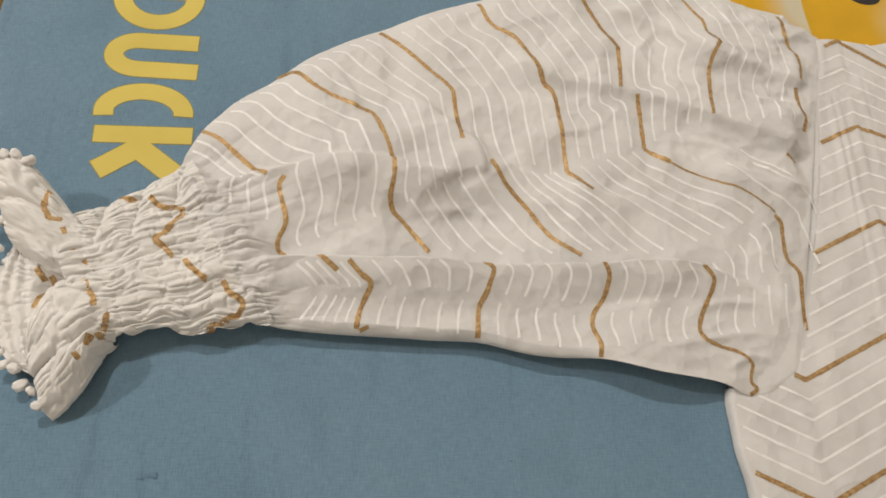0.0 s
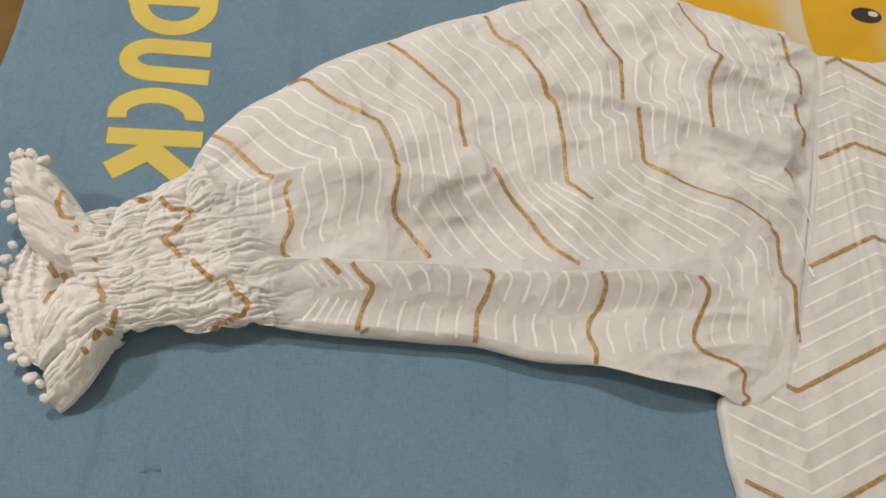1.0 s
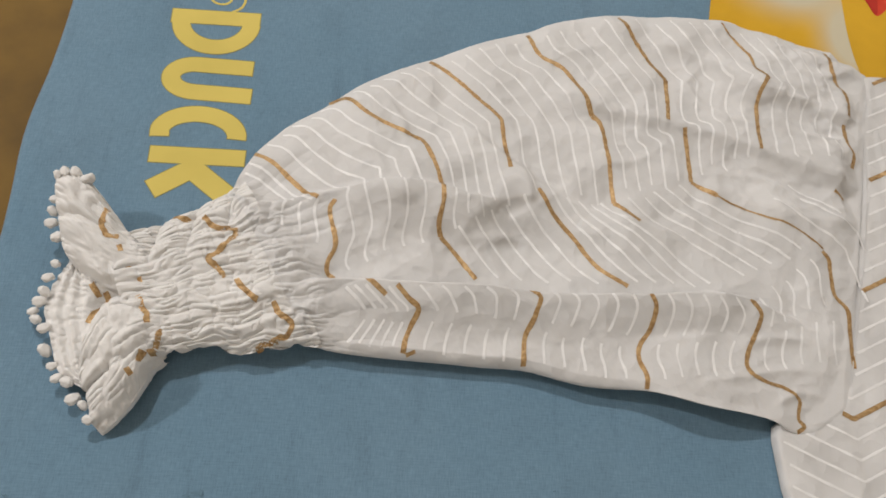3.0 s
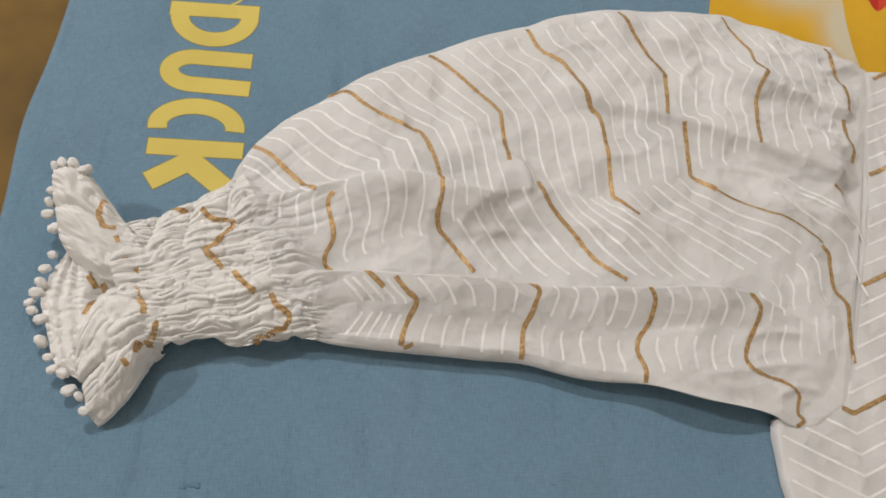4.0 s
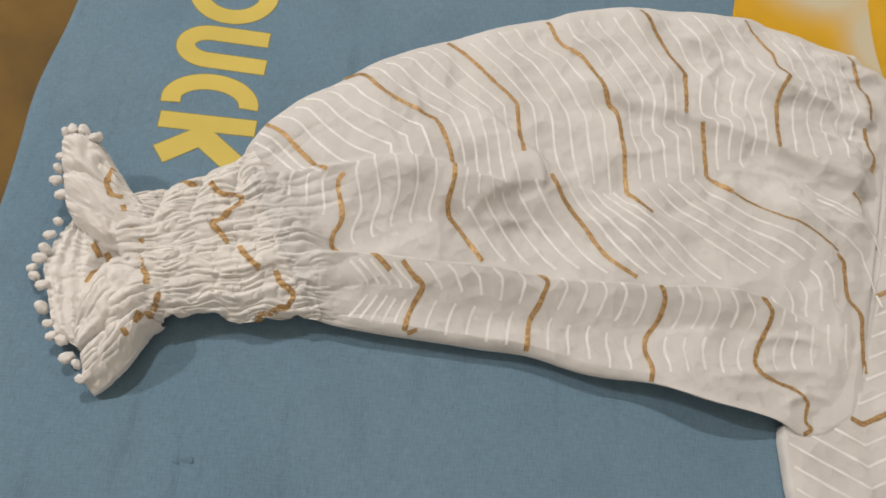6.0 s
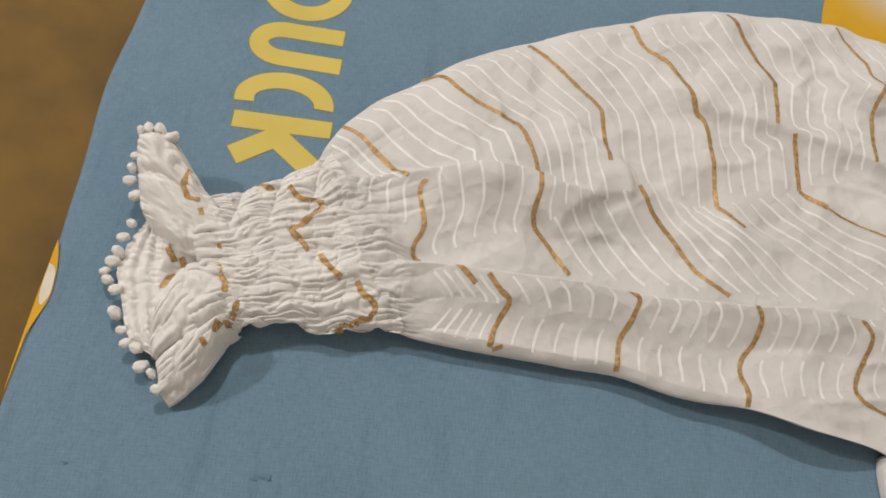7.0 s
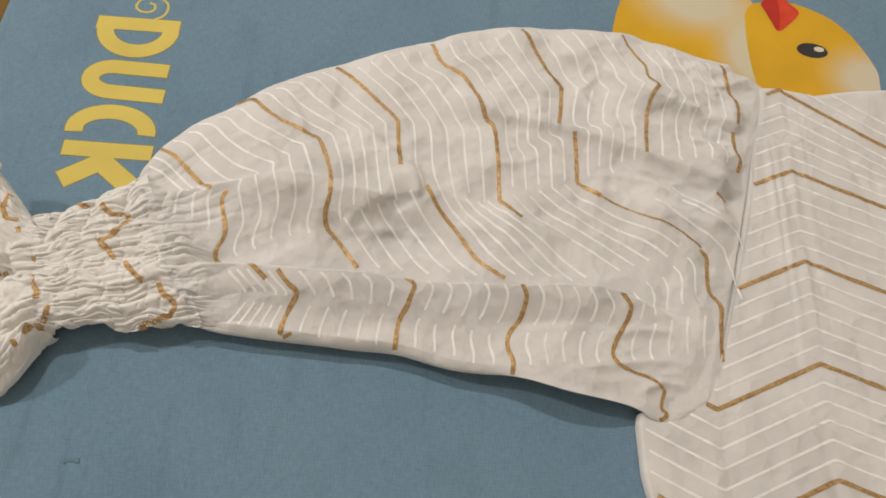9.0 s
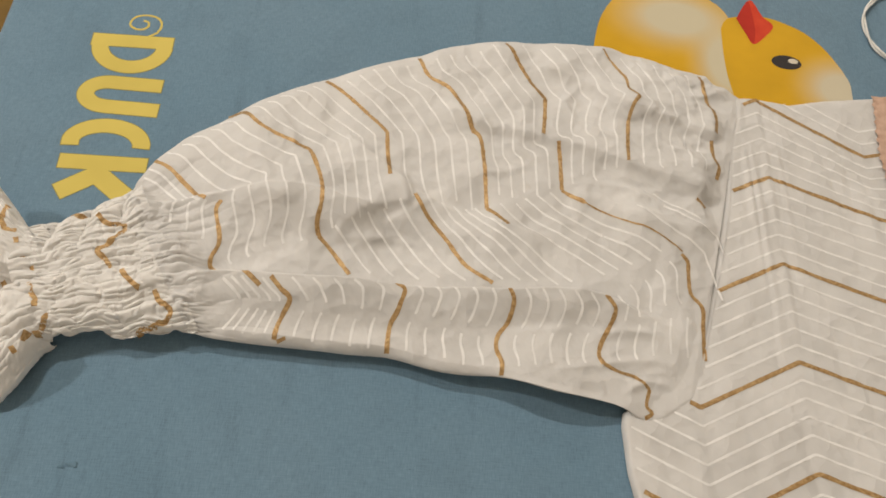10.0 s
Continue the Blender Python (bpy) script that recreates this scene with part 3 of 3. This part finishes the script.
# stripes from the back edge to the first bend
T0 = [(-0.160, 0.332), (-0.144, 0.322), (-0.117, 0.296), (-0.099, 0.289)]
T1 = [(-0.111, 0.382), (-0.098, 0.385), (-0.081, 0.369), (-0.057, 0.357), (-0.039, 0.349)]
T2 = [(-0.036, 0.430), (-0.021, 0.419), (0.007, 0.393), (0.021, 0.378)]
T3 = [(0.042, 0.465), (0.052, 0.444), (0.071, 0.431), (0.085, 0.404), (0.092, 0.389)]
T4 = [(0.119, 0.492), (0.131, 0.468), (0.144, 0.444), (0.154, 0.431)]
T5 = [(0.208, 0.497), (0.216, 0.477), (0.225, 0.459), (0.226, 0.443), (0.234, 0.434)]
T6 = [(0.296, 0.476), (0.297, 0.455), (0.304, 0.430), (0.302, 0.409)]
# from the first bend to the second
M0 = [(-0.097, 0.290), (-0.100, 0.282), (-0.094, 0.260), (-0.098, 0.248), (-0.098, 0.240), (-0.093, 0.236)]
M1 = [(-0.039, 0.349), (-0.034, 0.339), (-0.025, 0.316), (-0.022, 0.296), (-0.024, 0.280), (-0.022, 0.271)]
M2 = [(0.021, 0.378), (0.023, 0.358), (0.027, 0.332)]
M3 = [(0.092, 0.389), (0.099, 0.381), (0.103, 0.351), (0.106, 0.314)]
M4 = [(0.151, 0.389), (0.164, 0.383), (0.166, 0.366), (0.167, 0.338)]
M5 = [(0.234, 0.434), (0.226, 0.418), (0.223, 0.392), (0.221, 0.367), (0.226, 0.362)]
M6 = [(0.299, 0.403), (0.298, 0.382), (0.302, 0.375), (0.299, 0.363)]
# slanting on to the front tube
D1 = [(-0.022, 0.271), (-0.011, 0.261), (0.004, 0.243)]
D2 = [(0.048, 0.317), (0.058, 0.302), (0.075, 0.283), (0.093, 0.259), (0.112, 0.247)]
D3 = [(0.106, 0.314), (0.123, 0.298), (0.157, 0.278), (0.193, 0.252)]
D4 = [(0.167, 0.338), (0.185, 0.326), (0.214, 0.313), (0.241, 0.303), (0.263, 0.290)]
# down the front tube
F0 = [(-0.092, 0.225), (-0.080, 0.215), (-0.076, 0.206), (-0.089, 0.188)]
F1 = [(-0.050, 0.228), (-0.042, 0.220), (-0.035, 0.214), (-0.039, 0.204), (-0.042, 0.195), (-0.043, 0.186)]
F2 = [(0.039, 0.232), (0.046, 0.227), (0.044, 0.218), (0.042, 0.212), (0.038, 0.204), (0.037, 0.195), (0.037, 0.183)]
F3 = [(0.122, 0.236), (0.126, 0.227), (0.123, 0.213), (0.116, 0.202), (0.115, 0.192), (0.119, 0.182), (0.119, 0.172)]
F4 = [(0.196, 0.240), (0.203, 0.231), (0.202, 0.224), (0.199, 0.217), (0.192, 0.203), (0.190, 0.194), (0.193, 0.187)]
F5 = [(0.262, 0.288), (0.267, 0.281), (0.266, 0.266), (0.267, 0.254), (0.275, 0.243), (0.274, 0.226), (0.273, 0.200)]
for line in (T0[:3] + [(-0.109, 0.2905)], T1, T2, T3, T4, T6, M0, M1, M2, M3, M5[:4], M6, D1, D2, D3[:2], D4[:2], F1, F2, F3, F5):
    gold(*line)
gold(*T5, width=0.0021)
gold(*D4[1:], width=0.0013)
gold(*M4[1:])
gold(T4[-1], (0.153, 0.410), M4[0])
gold(*F4)
gold(F4[-1], (0.204, 0.183), (0.216, 0.181), (0.224, 0.176), (0.228, 0.173), width=0.0024)
gold((0.228, 0.173), (0.225, 0.161), (0.229, 0.156), (0.224, 0.152), width=0.0028)
gold((0.277, 0.338), (0.285, 0.332), width=0.0026)
gold((-0.071, 0.232), (-0.057, 0.221))
gold((-0.041, 0.1850), (-0.038, 0.1862), (-0.035, 0.1875), width=0.0024)
satin([(-0.169, 0.308), (-0.152, 0.300), (-0.134, 0.286)], T0, 2)
satin([(-0.142, 0.287), (-0.144, 0.277), (-0.140, 0.264)], M0, 3, 0, 0.7)
UPPER = [T0, T1, T2, T3, T4, T5, T6]
LOWER = [M0, M1, M2 + [(0.038, 0.305)], M3, [T4[-1]] + M4, M5, M6]
for i in range(6):
    for k in range(1, 6):
        top, down = between(UPPER[i], UPPER[i + 1], k / 6), between(LOWER[i], LOWER[i + 1], k / 6)
        line = np.vstack([top[random.randint(0, 2):], down[1:30 - random.randint(0, 3)]])
        drape("satin_stripe", line, 0.0017, sleeve_height, SATIN, sleeve, 0.00022, 0.0018, cols=3, sharp=True, ragged=0.5)
for a, b in zip((D1, D2, D3), (D2, D3, D4)):
    satin(a, b, 5)
for line in ([(0.226, 0.325), (0.246, 0.312), (0.268, 0.300), (0.281, 0.291), (0.286, 0.275), (0.292, 0.251)],
             [(0.250, 0.330), (0.274, 0.316), (0.294, 0.308), (0.299, 0.291)],
             [(0.243, 0.342), (0.262, 0.330), (0.279, 0.319)]):
    drape("satin_stripe", line, 0.0017, sleeve_height, SATIN, sleeve, 0.00022, 0.0018, cols=3, sharp=True, ragged=0.5)
for a, b in zip((F0, F1, F2, F3, F4), (F1, F2, F3, F4, F5)):
    satin(a, b, 5, 0.0, 0.50)
    satin(a, b, 5, 0.54, 1.0)

cuff = tube_cloth("cuff", CUFF_LOW, CUFF_HIGH, cuff_height, 300, 230, RUCHED, blouse, "elastic ruched white cuff", wiggle=0.0085)
CUFF_GOLD = [(-0.184, 0.268), (-0.177, 0.263), (-0.171, 0.260), (-0.159, 0.259), (-0.161, 0.253), (-0.167, 0.245), (-0.174, 0.236), (-0.170, 0.232), (-0.162, 0.225)]
for line in (CUFF_GOLD, [(-0.206, 0.272), (-0.198, 0.266), (-0.193, 0.266)], [(-0.155, 0.224), (-0.151, 0.218), (-0.145, 0.214), (-0.139, 0.211)],
             [(-0.129, 0.211), (-0.125, 0.204), (-0.116, 0.199), (-0.118, 0.192), (-0.125, 0.187), (-0.133, 0.184), (-0.138, 0.180)]):
    gold(*line, height=cuff_height, parent=cuff, width=0.0036, jitter=0.0022, sharp=True)


def ruled(inner, outer, bows, ns, nr, first):
    """Places between two lines: s runs along them, r from the inner (0) to the outer (1); bows push the two end edges out."""
    s, r = np.meshgrid(np.linspace(0, 1, ns), np.linspace(first, 1, nr))
    a, b = spline(inner, ns)[None], spline(outer, ns)[None]
    push = (1 - s[..., None]) ** 2 * np.array(bows[0]) + s[..., None] ** 2 * np.array(bows[1])
    q = a * (1 - r[..., None]) + b * r[..., None] + 4 * np.clip(r * (1 - r), 0, 1)[..., None] * push
    return q[..., 0], q[..., 1], s, r


def upper_lobe():
    """The half of the frill that stands up towards its corner."""
    x, y, s, r = ruled([(-0.232, 0.256), (-0.221, 0.243), (-0.214, 0.228), (-0.211, 0.214)],
                       [(-0.259, 0.284), (-0.269, 0.287), (-0.279, 0.284), (-0.279, 0.270), (-0.275, 0.255), (-0.271, 0.241), (-0.263, 0.229)],
                       ((0, 0.001), (0, -0.0055)), 130, 90, -0.3)
    root, k = cuff_height(x, y) - 0.0030 + 0.0042 * smooth(r, -0.25, 0.05), smooth(r, -0.1, 0.35)
    z = 0.028 + 0.012 * smooth(r, 0.3, 1.0) * (1 - smooth(s, 0.25, 1.0)) - 0.011 * s * smooth(r, 0.3, 1) + 0.006 * np.sin(np.pi * s) * np.sin(np.pi * np.clip(r, 0, 1))
    z -= 0.010 * (1 - smooth(s, 0, 0.16)) * (1 - 0.6 * r)
    z -= 0.006 * smooth(s, 0.90, 1.0)
    a = s + 0.10 * grain(s, r, 0.35, 2)
    z += 0.0050 * (np.sqrt(np.abs(grain(a, r * 0.16, 0.085, 5) - 0.5) * 2) - 0.5) * (0.4 + 0.6 * r)
    z += 0.0030 * (np.abs(grain(s * 0.6 + r * 0.5, r, 0.14, 6) - 0.5) * 2 - 0.4) + 0.0012 * (grain(s, r * 0.4, 0.030, 7) - 0.5)
    z += 0.0040 * smooth(r, 0.80, 1.0) * (np.abs(grain(s, 0 * r, 0.045, 8) - 0.5) * 2 - 0.5)
    return x, y, root * (1 - k) + z * k


def lower_lobe():
    """The half of the frill that folds over towards the sheet."""
    x, y, s, r = ruled([(-0.211, 0.213), (-0.205, 0.200), (-0.199, 0.188), (-0.198, 0.173), (-0.201, 0.162)],
                       [(-0.246, 0.172), (-0.245, 0.160), (-0.239, 0.149), (-0.234, 0.139), (-0.2315, 0.130), (-0.226, 0.124)],
                       ((-0.0085, 0.0085), (0.0050, -0.0015)), 150, 100, -0.25)
    root, k = cuff_height(x, y) - 0.0030 + 0.0042 * smooth(r, -0.25, 0.05), smooth(r, -0.1, 0.30)
    z = 0.0285 - 0.012 * r ** 2 + 0.007 * np.sin(np.pi * np.clip(r, 0, 1)) * np.sin(np.pi * (0.12 + 0.8 * s))
    z -= 0.012 * smooth(s, 0.45, 1.05) ** 3 + 0.005 * (1 - smooth(s, 0, 0.08))
    crease = s - 0.62 + 0.10 * r + 0.03 * grain(r, s, 0.3, 3)
    z -= 0.0060 * np.exp(-np.abs(crease / 0.032) ** 1.2) * smooth(r, 0.05, 0.3)
    a = s + 0.07 * grain(s, r, 0.3, 4)
    z += 0.0046 * (np.sqrt(np.abs(grain(a, r * 0.25, 0.075, 9) - 0.5) * 2) - 0.5) * (1 - 0.7 * smooth(s, 0.62, 0.72))
    z += 0.0034 * (np.abs(grain(s * 0.5 + 0.3 * r, r, 0.12, 10) - 0.5) * 2 - 0.4) * (1 - 0.6 * smooth(s, 0.62, 0.72)) + 0.0012 * (grain(s * 0.6, r, 0.035, 11) - 0.5)
    z += 0.0030 * smooth(r, 0.82, 1.0) * (np.abs(grain(s, 0 * r, 0.05, 6) - 0.5) * 2 - 0.5)
    return x, y, np.maximum(root * (1 - k) + z * k, 0.003)


def back_layer():
    """The far side of the frill, low on the sheet, with stitched rows along its hem."""
    x, y, s, r = ruled([(-0.255, 0.227), (-0.242, 0.216), (-0.238, 0.211), (-0.238, 0.201), (-0.235, 0.178), (-0.233, 0.159)],
                       [(-0.268, 0.240), (-0.274, 0.222), (-0.277, 0.209), (-0.276, 0.198), (-0.269, 0.183), (-0.263, 0.168), (-0.256, 0.158), (-0.241, 0.150)],
                       ((0, 0), (0, 0)), 160, 80, -0.5)
    z = 0.0150 - 0.0045 * r + 0.0013 * np.sin(24 * r + 2.5 * grain(s, r, 0.25, 7)) * smooth(r, 0.25, 0.4)
    z += 0.0019 * (np.sqrt(np.abs(grain(s + 0.06 * r, r * 0.22, 0.045, 1) - 0.5) * 2) - 0.5) * smooth(r, 0.0, 0.4)
    z += 0.0026 * smooth(r, 0.85, 1.0) * (np.abs(grain(s, 0 * r, 0.03, 2) - 0.5) * 2 - 0.5) + 0.0008 * (grain(s * 2, r, 0.04, 3) - 0.5)
    z -= 0.008 * np.exp(-((s - 0.36) / 0.13) ** 2) * (1 - smooth(r, 0.05, 0.35))
    return x, y, np.maximum(z, 0.003)


def frill_cloth():
    """All three layers as one cloth, each with its rim turned under."""
    verts, faces = [], []
    for x, y, z in LAYERS:
        grid = np.stack([x, y, z], -1)
        inside = grid * (1, 1, 0) + (grid.mean((0, 1)) * (1, 1, 0) - grid * (1, 1, 0)) * 0.05
        rim = grid[-1] * (1, 1, 0) + (inside[-1] - grid[-1] * (1, 1, 0)) + np.stack([0 * z[-1], 0 * z[-1], np.maximum(z[-1] - 0.005, 0.0016)], 1)
        grid = np.vstack([grid, rim[None]])
        side = {0: [], -1: []}
        for c, inward in ((0, 5), (-1, -6)):
            for out, drop in ((-0.20, 0.0012), (-0.28, 0.0030), (-0.15, 0.0052), (0.30, 0.0078), (1.2, 0.0095)):
                e = grid[:, c].copy()
                e[:, :2] += (grid[:, inward, :2] - e[:, :2]) * out
                e[:, 2] = np.maximum(e[:, 2] - drop, 0.0016)
                side[c].append(e[:, None])
        grid = np.concatenate([*side[0][::-1], grid, *side[-1]], 1)
        base = len(verts)
        verts += grid.reshape(-1, 3).tolist()
        faces += [tuple(base + k for k in f) for f in grid_faces(*grid.shape[:2])]
    return mesh_object("frill", verts, faces, RUCHED, blouse, "flared white frill with pompom trim")


LAYERS = [upper_lobe(), lower_lobe(), back_layer()]
frill = frill_cloth()


def on_layer(layer):
    """The height of one layer of the frill over the places x, y."""
    places, z = np.stack([layer[0].ravel(), layer[1].ravel()], 1), layer[2].ravel()

    def height(x, y):
        out = []
        for p in zip(np.ravel(x), np.ravel(y)):
            d = np.hypot(*(places - p).T)
            near = np.argpartition(d, 4)[:4]
            w = 1 / (d[near] + 1e-4)
            out.append((z[near] * w).sum() / w.sum())
        return np.array(out)
    return height


for layer, line in ((0, [(-0.2445, 0.266), (-0.246, 0.258), (-0.246, 0.253), (-0.241, 0.247), (-0.234, 0.247)]),
                    (0, [(-0.232, 0.241), (-0.230, 0.236)]), (0, [(-0.226, 0.229), (-0.222, 0.222)]), (0, [(-0.217, 0.218), (-0.213, 0.219)]),
                    (1, [(-0.214, 0.208), (-0.210, 0.201), (-0.206, 0.196), (-0.204, 0.189)]), (1, [(-0.196, 0.187), (-0.198, 0.179), (-0.199, 0.174), (-0.202, 0.172)]),
                    (1, [(-0.204, 0.172), (-0.205, 0.165)]), (1, [(-0.211, 0.160), (-0.208, 0.156)]),
                    (2, [(-0.250, 0.220), (-0.247, 0.216), (-0.244, 0.212)]), (2, [(-0.241, 0.215), (-0.239, 0.211), (-0.240, 0.207)]), (2, [(-0.241, 0.204), (-0.245, 0.199), (-0.246, 0.192)])):
    gold(*line, height=on_layer(LAYERS[layer]), parent=frill, width=0.0036, jitter=0.0016, sharp=True)


def pompom_mesh():
    bm = bmesh.new()
    bmesh.ops.create_icosphere(bm, subdivisions=3, radius=0.0030)
    for v in bm.verts:
        v.co *= 1 + 0.26 * noise.noise(v.co * 600) + 0.12 * noise.noise(v.co * 1900)
    me = bpy.data.meshes.new("pompom")
    bm.to_mesh(me)
    bm.free()
    me.materials.append(RUCHED)
    me.shade_smooth()
    return me


POMPOM = pompom_mesh()
POMPOMS = [(-0.280, 0.286, 0.036), (-0.275, 0.288, 0.038), (-0.268, 0.288, 0.038), (-0.260, 0.285, 0.036), (-0.282, 0.273, 0.026), (-0.283, 0.266, 0.022), (-0.283, 0.258, 0.020), (-0.277, 0.249, 0.018),
           (-0.276, 0.232, 0.013), (-0.279, 0.222, 0.012), (-0.279, 0.212, 0.012), (-0.281, 0.206, 0.010), (-0.284, 0.199, 0.009), (-0.281, 0.194, 0.009), (-0.274, 0.188, 0.010), (-0.271, 0.174, 0.008),
           (-0.264, 0.164, 0.008), (-0.259, 0.156, 0.009), (-0.252, 0.154, 0.010), (-0.247, 0.144, 0.007), (-0.239, 0.140, 0.010), (-0.233, 0.131, 0.012)]
for i, (x, y, z) in enumerate(POMPOMS):
    ob = new("pompom", POMPOM)
    ob.parent = frill
    size = 0.95 + 0.35 * ((i * 5) % 4) / 3
    ob.matrix_basis = pose(x, y, z, 25 * ((i * 2) % 5 - 2), 12 * ((i * 3) % 5 - 2), 180 - 30 * (i < 4) * (i + 1) + 22 * ((i * 7) % 5 - 2)) @ Matrix.Diagonal((1.30 * size, 0.95 * size, 0.9 * size, 1))

# ---- the bodice ----


def bodice_left(y):
    ys = [-0.30, 0.0, 0.095, 0.115, 0.147, 0.158, 0.166, 0.191, 0.252, 0.3, 0.351, 0.406, 0.462]
    xs = [0.245, 0.224, 0.2155, 0.211, 0.2085, 0.210, 0.247, 0.261, 0.278, 0.291, 0.302, 0.310, 0.3265]
    return np.interp(y, ys, xs)


def bodice_top(x):
    return np.interp(x, [0.30, 0.323, 0.349, 0.38, 0.413, 0.473, 0.6], [0.455, 0.460, 0.461, 0.458, 0.467, 0.478, 0.49])


def bodice_cloth():
    us, vs = np.r_[0, np.linspace(0, 1, 200) ** 1.1], np.linspace(-0.30, 0.462, 320)
    rows = []
    for y in vs:
        left = bodice_left(y)
        x = left + us * (0.60 - left)
        yy = y + (bodice_top(x) - 0.462) * smooth(y, 0.40, 0.462)
        z = bodice_height(x, yy) * (0.35 + 0.65 * np.sqrt(np.clip((x - left) / (0.011 if y > 0.165 else 0.0025), 0, 1)))
        z *= 0.4 + 0.6 * np.sqrt(np.clip((0.4621 - y) / 0.006, 0, 1))
        z[0] = 0.0012
        rows.append(np.c_[x, yy, z])
    last = rows[-1].copy()
    last[:, 2] = 0.0012
    rows.append(last)
    return mesh_object("bodice", np.vstack(rows), grid_faces(len(rows), len(us)), COTTON, blouse, "flat white bodice with chevron stripes")


bodice = bodice_cloth()
PITCH = 0.0835 / 6


def chevron(i):
    """The line of stripe i of the bodice, counted up from the hem side."""
    base = 0.122 + i * PITCH
    xs = np.linspace(0.18, 0.60, 200)
    fall = np.where(xs < 0.346, (0.346 - xs) * 0.52, (xs - 0.346) * (0.32 + 0.25 * smooth(base, 0.35, 0.46)))
    y = base - np.where(xs < 0.266, 0.0416 - (0.266 - xs) * 0.45, fall)
    y += np.where(xs > 0.437, (xs - 0.437) * 0.85 * smooth(base, 0.36, 0.45), 0)
    ok = (xs > bodice_left(y) + np.where(y > 0.16, 0.0095, 0.0045)) & (y < bodice_top(xs) - 0.003)
    return xs[ok], y[ok]


for i in range(-26, 27):
    xs, y = chevron(i)
    if len(xs) < 12:
        continue
    cut = np.flatnonzero(np.diff(xs) > 0.004)
    for seg in np.split(np.arange(len(xs)), cut + 1):
        if len(seg) < 6:
            continue
        pts = np.c_[xs[seg], y[seg]]
        if i % 6 == 0:
            drape("gold_stripe", pts, 0.0034, bodice_height, GOLD, bodice, 0.00036, 0.001, ragged=0.25, sharp=True, label="woven gold stripe")
        else:
            drape("satin_stripe", pts, 0.0018, bodice_height, SATIN, bodice, 0.00022, 0.0015, cols=3, sharp=True, ragged=0.5)

drape("armhole_seam", ARMHOLE[1:-1] + np.array((0.0004, 0.0)), 0.0009, lambda x, y: np.maximum(bodice_height(x, y), 0.0072) + 0.0004 * grain(x, y, 0.003, 2), COTTON, blouse, 0.0001, label="stitched armhole seam")


def lace_trim():
    line = spline([(0.4560, 0.474), (0.4545, 0.455), (0.4515, 0.43), (0.4490, 0.40), (0.4510, 0.37)], 60)
    verts = []
    for k, w in enumerate(np.linspace(0, 0.05, 26)):
        wave = 0.0025 * np.abs(np.sin(np.arange(60) * 0.55)) if k == 0 else 0
        x = line[:, 0] + w + wave
        z = bodice_height(x, line[:, 1]) + 0.0012 + 0.0016 * grain(x, line[:, 1], 0.004, 5)
        verts.append(np.c_[x, line[:, 1], z])
    return mesh_object("lace_trim", np.vstack(verts), grid_faces(26, 60), LACE, blouse, "pink lace trim at the neck")


lace_trim()

# ---- the cord ----


def cord():
    base = new("cord")
    tagged(base, "thin white twisted cord lying on the blue sheet", "cord")
    line = spline([(0.535, 0.640), (0.510, 0.622), (0.490, 0.605), (0.478, 0.588), (0.474, 0.567), (0.478, 0.545), (0.488, 0.531), (0.505, 0.518), (0.54, 0.505)], 160)
    for phase in (0, math.pi):
        curve = bpy.data.curves.new("strand", "CURVE")
        curve.dimensions, curve.bevel_depth, curve.bevel_resolution = "3D", 0.0011, 3
        sp = curve.splines.new("POLY")
        sp.points.add(len(line) - 1)
        t = np.gradient(line, axis=0)
        t /= np.linalg.norm(t, axis=1)[:, None]
        for k, (p, d) in enumerate(zip(line, t)):
            a = 0.13 * k + phase
            o = 0.0012 * math.cos(a)
            sp.points[k].co = (p[0] - d[1] * o, p[1] + d[0] * o, 0.0032 + 0.0012 * math.sin(a), 1)
        curve.materials.append(CORD)
        strand = new("strand", curve)
        strand.parent = base


cord()
